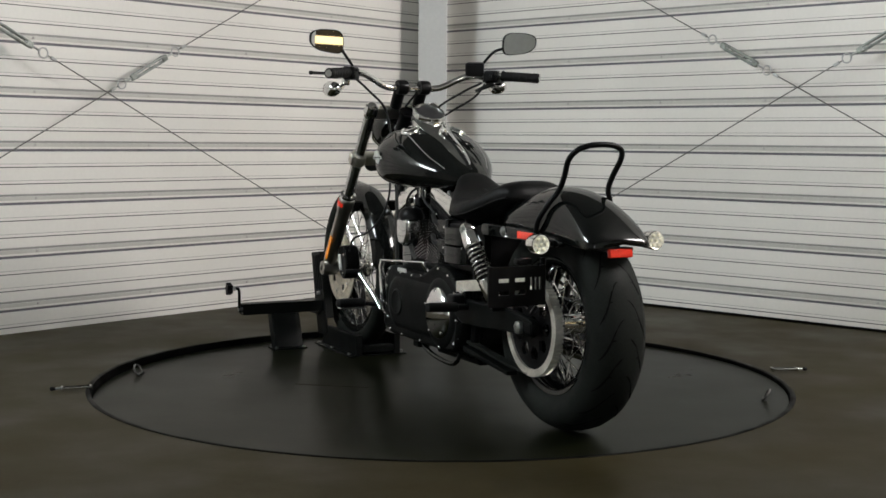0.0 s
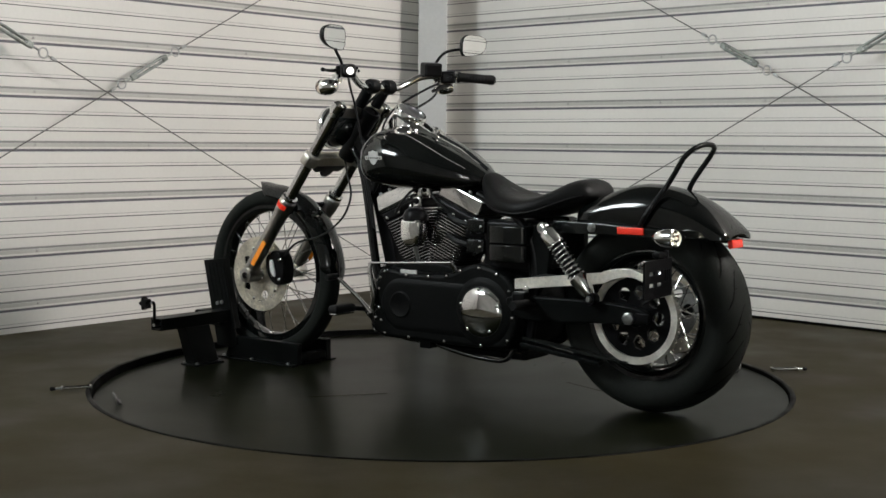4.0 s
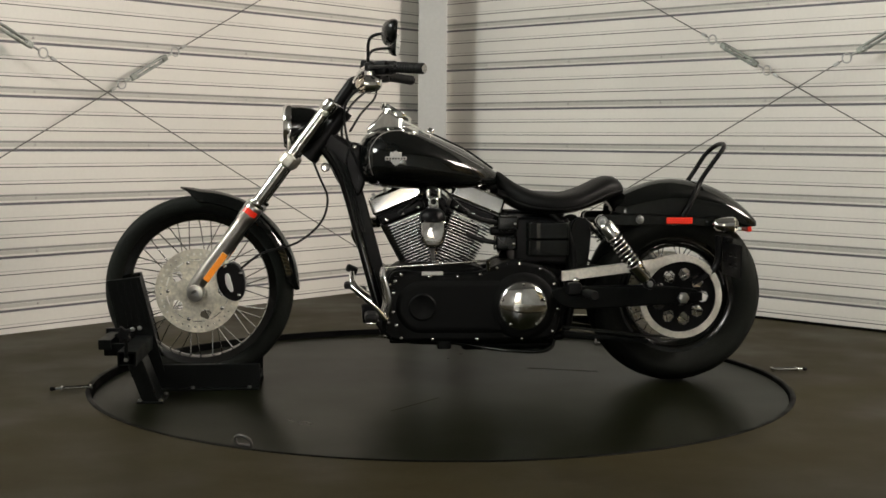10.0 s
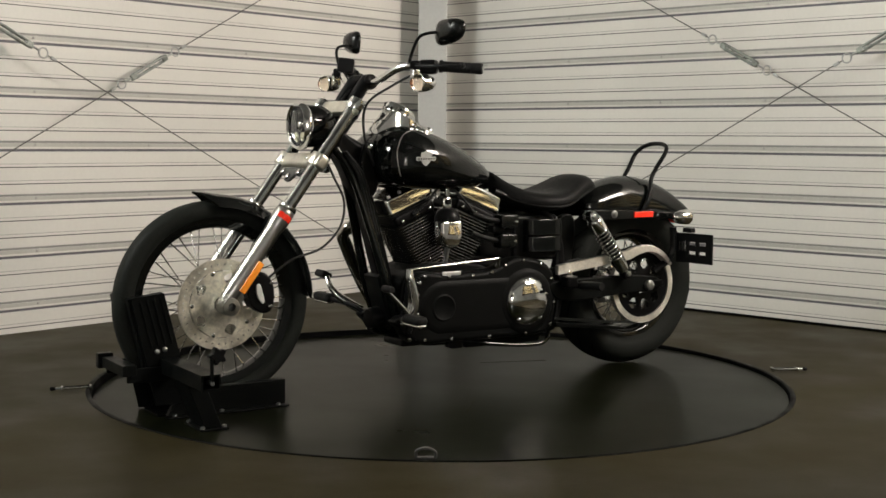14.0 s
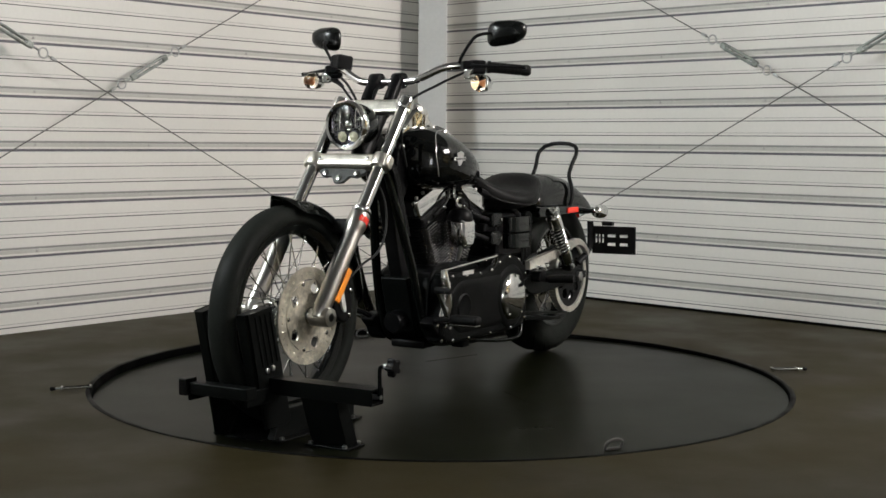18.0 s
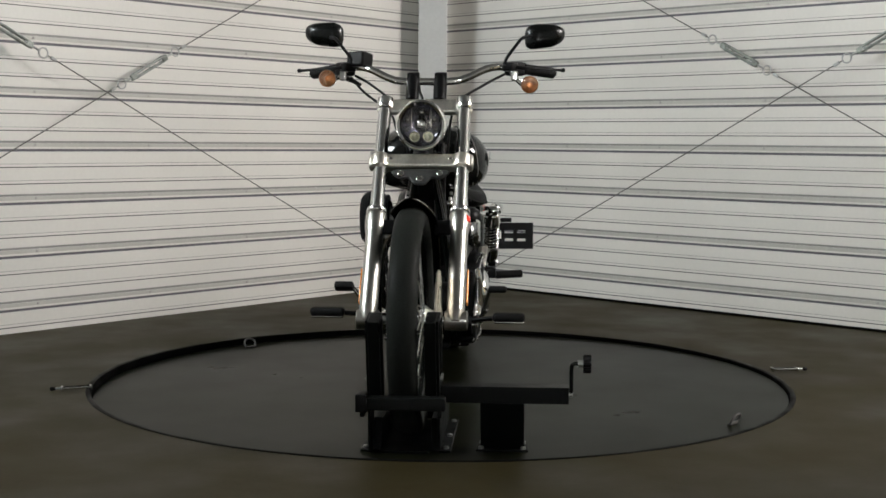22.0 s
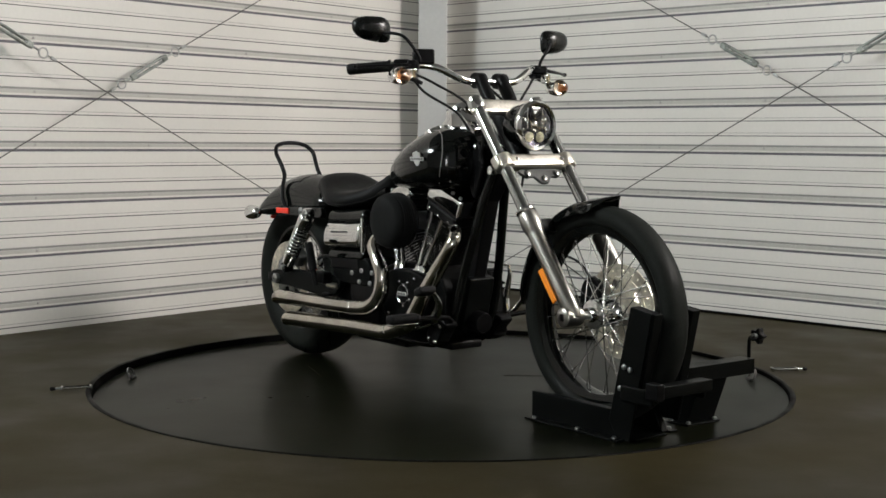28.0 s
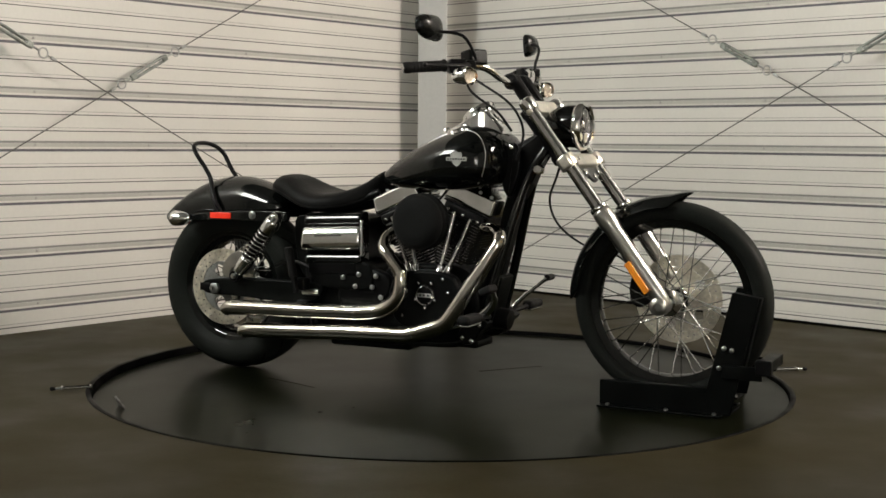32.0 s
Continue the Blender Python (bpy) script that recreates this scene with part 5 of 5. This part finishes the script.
bolts("derby_screw", [(-0.283 + 0.079 * math.cos(math.pi / 2 + k * 0.4 * math.pi), 0.182, 0.282 + 0.079 * math.sin(math.pi / 2 + k * 0.4 * math.pi)) for k in range(5)], (0, 1, 0), CHROME, prim, 0.006, 0.005)
bolts("cover_bolt", [(x, 0.161, z) for x, z in ((0.195, 0.225), (0.200, 0.30), (0.190, 0.36), (0.150, 0.395), (0.05, 0.388), (-0.05, 0.388), (-0.13, 0.395), (-0.19, 0.418), (-0.27, 0.432), (-0.345, 0.415), (-0.395, 0.36), (-0.408, 0.27), (-0.39, 0.19), (-0.28, 0.164), (-0.12, 0.164), (0.04, 0.165), (0.15, 0.170), (0.172, 0.372), (0.178, 0.330), (0.180, 0.262), (0.168, 0.215))], (0, 1, 0), CHROME, prim, 0.0062, 0.007)
part("level_plate", box(0.076, 0.003, 0.014, 0.003, at(0.040, 0.1635, 0.400)), BADGE, prim)

FIN_A, FIN_N = 22.5, 18
for front in (1, -1):
    lean = FIN_A * front
    m = Matrix.Translation((0.018 + 0.010 * front, 0, 0.330)) @ pose(0, 0, 0, 0, lean, 0)
    barrel = part("cylinder", lathe([(0, 0.06), (0.058, 0.06), (0.058, 0.27), (0, 0.27)], 32, m), BLACK, bike, "finned engine cylinder")
    made = None
    for k in range(FIN_N):
        h = 0.096 + k * 0.0108
        f = k / (FIN_N - 1)
        sx, sy = 0.146 + 0.034 * f, 0.158 + 0.024 * f
        b = box(sx, sy, 0.0019, 0, m @ at(0.0, 0, h))
        sides = [e for e in b.edges if abs((m.to_3x3().inverted() @ (e.verts[0].co - e.verts[1].co)).normalized().z) > 0.9]
        bmesh.ops.bevel(b, geom=sides, offset=0.030, segments=5, affect="EDGES", profile=0.5)
        mi = m.to_3x3().inverted()
        for fc in b.faces:
            fc.material_index = 1 if abs((mi @ fc.normal).z) < 0.5 else 0
        part("fin", b, [GAP, FINEDGE], barrel, smooth=25)
    part("cylinder_head", box(0.172, 0.178, 0.040, 0.012, m @ at(0.0, 0, 0.306), None, 3), BLACK, barrel)
    rings = [[(u * a, v * c, h) for u, v in ((-1, -1), (1, -1), (1, 1), (-1, 1))] for a, c, h in ((0.099, 0.091, 0.330), (0.094, 0.084, 0.396))]
    b = loft([[m @ Vector(p) for p in ring] for ring in rings])
    bmesh.ops.bevel(b, geom=b.edges[:], offset=0.012, segments=4, affect="EDGES", profile=0.5, clamp_overlap=True)
    cov = part("rocker_cover", b, CHROME, barrel, "chrome rocker cover with rounded edges", 40)
    for v in (-1, 1):
        bolts("rocker_bolt", [m @ Vector((u, v * 0.074, 0.394)) for u in (-0.070, -0.024, 0.024, 0.070)], m.to_3x3() @ Vector((0, 0, 1)), CAST, barrel, 0.0065, 0.008)
    part("cover_gasket", box(0.186, 0.174, 0.006, 0.002, m @ at(0.0, 0, 0.325)), BLACK, barrel)
    for v in (-1, 1):
        bolts("head_bolt", [m @ Vector((u, v * 0.091, 0.300)) for u in (-0.06, 0.0, 0.06)], (0, v, 0), CHROME, barrel, 0.006, 0.006)
    # push-rod covers on the right side
    for k, u in enumerate((-0.020, 0.022)):
        top_p = m @ Vector((u * 1.6, -0.098, 0.300))
        low_p = Vector((0.018 + front * (0.060 + 0.012 * k * front) + u * 0.4, -0.128, 0.410))
        rodp = part("pushrod_cover", rod(low_p, top_p, 0.0080, 12), DULL_CHROME, barrel, "chrome push-rod tube")
        part("tappet_cap", lathe([(0.010, 0.022), (0.014, 0.020), (0.015, 0.0), (0.019, -0.004), (0.019, -0.012)], 14, Matrix.Translation(low_p) @ rot_to(top_p - low_p)), CHROME, barrel)
    part("tappet_block", box(0.075, 0.035, 0.030, 0.006, at(0.018 + front * 0.066, -0.122, 0.395, 0, lean * 0.5, 0)), CHROME, barrel)

# horn between the cylinders
b = slab([(0.084, 0.592), (0.084, 0.524), (0.066, 0.488), (0.010, 0.488), (-0.008, 0.524), (-0.008, 0.592)], 0.105, 0.170, 0.014, segments=1)
horn = part("horn_cover", b, CHROME, bike, "faceted chrome horn cover", 12)
part("horn_stem", tube([(0.038, 0.130, 0.492), (0.036, 0.124, 0.465), (0.034, 0.115, 0.440)], [0.010, 0.007, 0.006], 10), CAST, horn)
part("horn_top", lathe([(0, 0.036), (0.022, 0.033), (0.038, 0.022), (0.046, 0.004), (0.046, -0.012), (0, -0.012)], 24, at(0.037, 0.128, 0.596)), BLACK, horn, "black domed top")
part("horn_bracket", box(0.036, 0.012, 0.044, 0.009, at(0.034, 0.120, 0.648), None, 2), CHROME, horn)
part("horn_nut", lathe([(0, 0.010), (0.009, 0.010), (0.011, 0.005), (0.011, 0)], 14, Matrix.Translation((0.034, 0.126, 0.652)) @ AXLE), BLACK, horn)

for front in (1, -1):
    part("plug_lead", tube([(0.030 + front * 0.115, 0.098, 0.618), (0.030 + front * 0.075, 0.112, 0.655), (0.030 + front * 0.040, 0.100, 0.690), (0.02, 0.07, 0.705)], 0.0045, 8), HOSE, bike)
    part("plug_cap", rod((0.030 + front * 0.125, 0.092, 0.606), (0.030 + front * 0.112, 0.099, 0.622), 0.008, 10), HOSE, bike)
    part("engine_bracket", box(0.016, 0.012, 0.060, 0.004, at(0.030 + front * 0.020, 0.085, 0.690)), DULL_CHROME, bike)
for k in range(3):
    part("wiring", tube([(0.400, 0.034 + k * 0.010, 0.83), (0.362 - k * 0.010, 0.058, 0.76), (0.332 - k * 0.010, 0.060, 0.67), (0.300 - k * 0.010, 0.068, 0.54)], 0.0042, 8), HOSE, bike)

# right side: cam cover, air filter, exhausts
part("cam_cover", slab(smooth_outline([(0.135, 0.22), (0.165, 0.31), (0.135, 0.395), (0.03, 0.415), (-0.085, 0.395), (-0.12, 0.31), (-0.085, 0.225), (0.02, 0.195)], 4), -0.160, -0.110, 0.012, segments=3), CRINKLE, bike, "wrinkle-black cam cover")
tm = Matrix.Translation((0.030, -0.160, 0.326)) @ rot_to((0, -1, 0))
timer = part("timer_cover", lathe([(0, 0.008), (0.030, 0.008), (0.036, 0.005), (0.038, 0.0)], 32, tm), BLACK, bike)
part("timer_ring", lathe([(0.031, 0.008), (0.033, 0.0095), (0.035, 0.0075)], 32, tm), CHROME, timer)
b = box(0.052, 0.003, 0.013, 0.001, at(0.030, -0.1690, 0.327))
part("timer_badge", b, BADGE, timer)
b = bmesh.new()
for k in range(3):
    box(0.010, 0.001, 0.007, 0, at(0.014 + k * 0.016, -0.1709, 0.327), b)
part("badge_mark", b, INK, timer)
bolts("cover_bolt", [(x, -0.161, z) for x, z in ((0.055, 0.368), (0.068, 0.310), (0.030, 0.283), (-0.010, 0.310), (0.005, 0.368), (0.12, 0.34), (0.11, 0.25), (-0.06, 0.25), (-0.07, 0.37), (0.10, 0.385), (-0.095, 0.31))], (0, -1, 0), CHROME, bike, 0.0055, 0.006)
am = Matrix.Translation((0.036, -0.172, 0.588)) @ rot_to((0, -1, 0))
air = part("air_filter", lathe([(0.060, -0.02), (0.084, 0.0), (0.094, 0.010), (0.097, 0.030), (0.096, 0.058), (0.090, 0.075), (0.076, 0.086), (0.045, 0.090), (0, 0.091)], 44, am), CLOTH, bike, "round black cloth-covered air filter")
part("backing_plate", lathe([(0, -0.012), (0.085, -0.012), (0.088, -0.006), (0.084, 0.0)], 36, am), BLACK, air)
for k in range(6):
    part("filter_pleat", lathe([(0.0955, 0.010 + k * 0.0085), (0.0985, 0.0125 + k * 0.0085), (0.0955, 0.0150 + k * 0.0085)], 44, am), CLOTH, air)
part("intake", rod((0.02, -0.02, 0.585), (0.034, -0.175, 0.588), 0.032, 16), CAST, bike)

UP = [(-0.085, -0.105, 0.560), (-0.125, -0.150, 0.530), (-0.120, -0.190, 0.492), (-0.078, -0.205, 0.450), (-0.042, -0.208, 0.395), (-0.050, -0.208, 0.325), (-0.098, -0.208, 0.280), (-0.180, -0.208, 0.260), (-0.40, -0.210, 0.252), (-0.60, -0.212, 0.249), (-0.742, -0.214, 0.246)]
LOW = [(0.225, -0.095, 0.566), (0.285, -0.125, 0.560), (0.308, -0.155, 0.528), (0.282, -0.170, 0.475), (0.240, -0.185, 0.405), (0.196, -0.197, 0.335), (0.148, -0.204, 0.262), (0.120, -0.206, 0.234), (0.088, -0.206, 0.221), (0.022, -0.207, 0.200), (-0.008, -0.207, 0.193), (-0.040, -0.207, 0.190), (-0.25, -0.208, 0.184), (-0.50, -0.210, 0.173), (-0.668, -0.212, 0.166)]
for pts, rr in ((UP, [0.020, 0.022, 0.023, 0.024, 0.026, 0.028] + [0.029] * 5), (LOW, [0.020, 0.022, 0.023, 0.025, 0.027, 0.028] + [0.029] * 9)):
    pipe = part("exhaust_pipe", tube(pts, rr, 22, 7), PIPE, bike, "chrome staggered exhaust pipe")
    e = Vector(pts[-1])
    part("pipe_tip", tube([e + Vector((0.004, 0, 0)), e + Vector((-0.018, 0, -0.001)), e + Vector((-0.034, 0, -0.008)), e + Vector((-0.042, 0, -0.020))], [0.0292, 0.0288, 0.0265, 0.0225], 22, 5), PIPE, pipe, "turned-down chrome pipe end")
    part("pipe_bore", lathe([(0, 0.0), (0.0180, 0.0), (0.0180, -0.004), (0, -0.004)], 20, Matrix.Translation(e + Vector((-0.0435, 0, -0.0225))) @ rot_to((-0.55, 0, -0.83))), GAP, pipe)
part("pipe_joint", lathe([(0.0290, -0.006), (0.0303, -0.005), (0.0303, 0.005), (0.0290, 0.006)], 24, Matrix.Translation((0.006, -0.207, 0.1965)) @ rot_to((1, 0, 0.25))), DULL_CHROME, bike)
part("pipe_bracket", box(0.05, 0.02, 0.11, 0.004, at(-0.46, -0.178, 0.23)), BLACK, bike)
for z, x in ((0.256, -0.190),):
    part("heat_shield_clamp", lathe([(0.0295, -0.006), (0.0312, -0.005), (0.0312, 0.005), (0.0295, 0.006)], 24, Matrix.Translation((x - 0.03, -0.208, z)) @ rot_to((1, 0, 0))), CHROME, bike)

# battery box, oil tank and covers under the seat
part("battery_box", box(0.20, 0.24, 0.17, 0.014, at(-0.355, 0.0, 0.510)), BLACK, bike)
for z, h in ((0.550, 0.060), (0.488, 0.058)):
    ring = [(math.copysign(abs(math.cos(k * math.pi / 18)) ** 0.50, math.cos(k * math.pi / 18)) * 0.080, math.copysign(abs(math.sin(k * math.pi / 18)) ** 0.60, math.sin(k * math.pi / 18)) * 0.052) for k in range(36)]
    rings = [[(-0.377 + u * g, 0.118 + v * g, z + w * h / 2) for u, v in ring] for w, g in ((-1, 0.95), (-0.94, 0.99), (-0.88, 1.0), (0.88, 1.0), (0.94, 0.99), (1, 0.95))]
    part("side_cover", loft(rings), PAINT, bike, "gloss black battery side cover", 40)


def barrel_cover(x0, x1, z0, z1, depth, bulge, rise, rim):
    """A band curved about a lengthwise axis, its ends turned in."""
    rings = []
    for f, k in ((0.0, 0.86), (0.02, 0.96), (0.05, 1.0), (0.95, 1.0), (0.98, 0.96), (1.0, 0.86)):
        x = x0 + (x1 - x0) * f
        zc, h = (z0 + z1) / 2 + rise * f, (z1 - z0) / 2 * k
        arc = [radians(-84 + 168 * q / 14) for q in range(15)]
        ring = [(x, -depth - bulge * k * math.cos(a) ** 0.45 + 0.007 * math.sin(a), zc + h * math.sin(a)) for a in arc]
        rings.append(ring + [(x, -rim, zc + h * 0.98), (x, -rim, zc - h * 0.98)])
    return loft(rings)


part("upper_cover", barrel_cover(-0.462, -0.226, 0.560, 0.604, 0.140, 0.030, 0.010, 0.110), PAINT, bike, "gloss black cover band", 40)
part("lower_cover", barrel_cover(-0.462, -0.226, 0.416, 0.462, 0.140, 0.030, 0.008, 0.110), PAINT, bike, "gloss black cover band", 40)
cover = part("electrics_cover", barrel_cover(-0.466, -0.224, 0.466, 0.556, 0.152, 0.040, 0.012, 0.110), CHROME, bike, "rounded chrome electrics cover", 40)
b = bmesh.new()
for k in range(9):
    box(0.009 if k != 4 else 0.004, 0.001, 0.006, 0, at(-0.400 + k * 0.0125, -0.1925, 0.524 + k * 0.0007), b)
part("cover_script", b, INK, cover)
part("electrics_box", box(0.200, 0.070, 0.060, 0.010, at(-0.350, -0.135, 0.412)), BLACK, bike)
part("cover_clip", box(0.011, 0.016, 0.130, 0.004, at(-0.218, -0.172, 0.520)), DULL_CHROME, bike)
part("gearbox_cover", slab(smooth_outline([(-0.430, 0.425), (-0.300, 0.438), (-0.195, 0.425), (-0.185, 0.345), (-0.260, 0.330), (-0.42, 0.345)], 3), -0.165, -0.115, 0.008), CRINKLE, bike)
part("clutch_cover", slab(smooth_outline([(-0.12, 0.38), (-0.13, 0.30), (-0.20, 0.25), (-0.30, 0.26), (-0.33, 0.32), (-0.28, 0.39), (-0.20, 0.41)], 3), -0.158, -0.115, 0.010), BLACK, bike)
bolts("cover_bolt", [(x, -0.164, z) for x, z in ((-0.165, 0.385), (-0.235, 0.388), (-0.18, 0.345), (-0.25, 0.345), (-0.30, 0.375), (-0.145, 0.31))], (0, -1, 0), CAST, bike, 0.009, 0.008)
for s in (1, -1):
    part("rear_brake_line" if s < 0 else "wiring_loom", tube([(-0.36, s * 0.125, 0.33), (-0.46, s * 0.135, 0.40), (-0.54, s * 0.13, 0.42), (-0.62, s * 0.12, 0.40)], 0.006, 8), HOSE, bike)
    part("inner_guard", slab(smooth_outline([(-0.470, 0.585), (-0.53, 0.575), (-0.520, 0.42), (-0.470, 0.35), (-0.445, 0.38), (-0.455, 0.50)], 3), s * 0.095, s * 0.125, 0.005), POWDER, bike)
part("caliper_bracket", slab(smooth_outline([(-0.730, 0.430), (-0.760, 0.452), (-0.800, 0.440), (-0.838, 0.400), (-0.842, 0.362), (-0.815, 0.350), (-0.800, 0.380), (-0.775, 0.398), (-0.742, 0.400)], 3), -0.150, -0.136, 0.003), ALLOY, bike, "worn alloy caliper bracket")
part("rear_caliper", box(0.09, 0.06, 0.055, 0.012, at(-0.775, -0.118, 0.402, 0, 30, 0)), CAST, bike, "grey rear brake caliper")
part("rear_master_cylinder", rod((-0.47, -0.165, 0.315), (-0.40, -0.165, 0.315), 0.012, 12), ALLOY, bike)

# foot controls
for s in (1, -1):
    xc, yc, z, wide = (0.258, 0.278, 0.258, 0.112) if s > 0 else (0.290, -0.346, 0.276, 0.120)
    part("control_mount", tube([(0.235, s * 0.110, 0.235), (xc - 0.02, s * 0.150, z - 0.01), (xc, s * (abs(yc) - wide / 2), z)], 0.009, 10), BLACK, bike)
    peg = part("rider_footpeg", box(0.046, wide, 0.032, 0.013, at(xc, yc, z + 0.004), None, 3), GRIP, bike, "black rubber footpeg")
    part("peg_core", box(0.032, wide - 0.012, 0.008, 0.003, at(xc, yc, z - 0.013)), CHROME, peg)
    part("passenger_footpeg", lathe([(0, 0.118), (0.014, 0.118), (0.016, 0.110), (0.016, 0.012), (0.011, 0.008), (0.010, -0.05), (0, -0.05)], 16, Matrix.Translation((-0.468, s * 0.232, 0.366) if s < 0 else (-0.502, 0.200, 0.330)) @ rot_to((-0.12, s * 0.12, 1) if s < 0 else (-0.1, 1, 0.05))), GRIP, bike, "black passenger footpeg")
    part("peg_bracket", box(0.05, 0.045, 0.045, 0.008, at(-0.462, s * 0.190, 0.345)), BLACK, bike)
part("gear_lever", tube([(0.214, 0.168, 0.424), (0.216, 0.172, 0.395), (0.206, 0.172, 0.350), (0.200, 0.170, 0.300), (0.208, 0.166, 0.262), (0.205, 0.165, 0.238)], [0.011, 0.014, 0.017, 0.019, 0.019, 0.016], 12, flat=0.6), CHROME, bike, "chrome gear linkage arm")
part("gear_pedal", tube([(0.205, 0.178, 0.240), (0.245, 0.190, 0.285), (0.300, 0.205, 0.335), (0.338, 0.215, 0.366)], [0.010, 0.008, 0.007, 0.008], 12), CHROME, bike, "chrome gear pedal")
part("gear_pedal_rubber", lathe([(0, 0.06), (0.010, 0.058), (0.012, 0.05), (0.012, 0.0), (0, 0)], 14, Matrix.Translation((0.340, 0.212, 0.368)) @ rot_to((0, 1, 0))), GRIP, bike)
part("gear_rod", rod((0.220, 0.172, 0.422), (-0.155, 0.172, 0.445), 0.0045, 10), CHROME, bike, "chrome gear rod")
part("gear_rod_end", tube([(-0.155, 0.170, 0.448), (-0.158, 0.165, 0.43), (-0.160, 0.150, 0.405)], 0.008, 10), CHROME, bike)
part("brake_pedal", tube([(0.225, -0.165, 0.245), (0.259, -0.195, 0.268), (0.300, -0.210, 0.300), (0.322, -0.225, 0.332), (0.325, -0.250, 0.366)], [0.017, 0.018, 0.016, 0.013, 0.010], 12, flat=0.7), CHROME, bike, "chrome brake pedal")
part("brake_pedal_pad", box(0.045, 0.066, 0.026, 0.008, at(0.325, -0.282, 0.372, 0, -25, 0), None, 3), GRIP, bike)
part("brake_rod", tube([(0.21, -0.17, 0.24), (0.14, -0.165, 0.22), (0.05, -0.16, 0.20)], 0.006, 8), CHROME, bike)
part("side_stand", tube([(-0.02, 0.105, 0.150), (-0.10, 0.135, 0.138), (-0.22, 0.150, 0.122), (-0.34, 0.152, 0.116), (-0.385, 0.150, 0.130), (-0.40, 0.145, 0.158)], [0.010, 0.009, 0.008, 0.008, 0.009, 0.007], 10), PAINT, bike, "folded black side stand")
part("stand_mount", box(0.05, 0.05, 0.035, 0.006, at(-0.005, 0.105, 0.140)), BLACK, bike)
part("front_drain", box(0.12, 0.14, 0.03, 0.008, at(0.13, 0, 0.150)), BLACK, bike)
for s in (1, -1):
    part("engine_mount_plate", slab(smooth_outline([(0.265, 0.24), (0.235, 0.21), (0.21, 0.17), (0.17, 0.16), (0.15, 0.20), (0.20, 0.26)], 2), s * 0.095, s * 0.150, 0.006), BLACK, bike)
    bolts("mount_bolt", [(x, s * 0.150, z) for x, z in ((0.236, 0.232), (0.205, 0.176), (0.17, 0.185))], (0, s, 0), CHROME, bike, 0.008, 0.008)
part("oil_filter", lathe([(0, 0.09), (0.034, 0.088), (0.038, 0.08), (0.038, 0.0)], 24, Matrix.Translation((0.20, 0.0, 0.245)) @ rot_to((1, 0, -0.1))), BLACK, bike)
for x, z in ((-0.232, 0.574), (-0.228, 0.503)):
    block = part("ignition_block", box(0.076, 0.056, 0.052, 0.008, at(x, 0.106, z), None, 2), SATIN, bike, "black ignition block with a bright screw")
    bolts("block_screw", [(x - 0.025, 0.134, z - 0.002)], (0, 1, 0), CHROME, block, 0.006, 0.005)
    part("block_hose", tube([(x + 0.03, 0.11, z), (x + 0.09, 0.115, z + 0.012), (x + 0.14, 0.10, z + 0.030)], 0.009, 8), HOSE, block)
part("coil_cover", box(0.09, 0.045, 0.030, 0.008, at(-0.215, 0.09, 0.545)), BLACK, bike)
part("oil_line", tube([(-0.20, 0.10, 0.47), (-0.23, 0.115, 0.52), (-0.28, 0.11, 0.51)], 0.007, 8), HOSE, bike)


# ---- what moves ----
def motions():
    disc_rows, bike_rows = [], []
    for t, a in TURN:
        disc_rows.append((t, AXIS @ pose(0, 0, 0, 0, 0, a)))
        bike_rows.append((t, AXIS @ pose(0, 0, 0, 0, 0, a) @ pose(0, SIDE, 0)))
    walk(turntable, disc_rows)
    for ring in lashings:
        walk(ring, disc_rows)
    walk(chock, bike_rows)
    walk(bike, bike_rows)


motions()
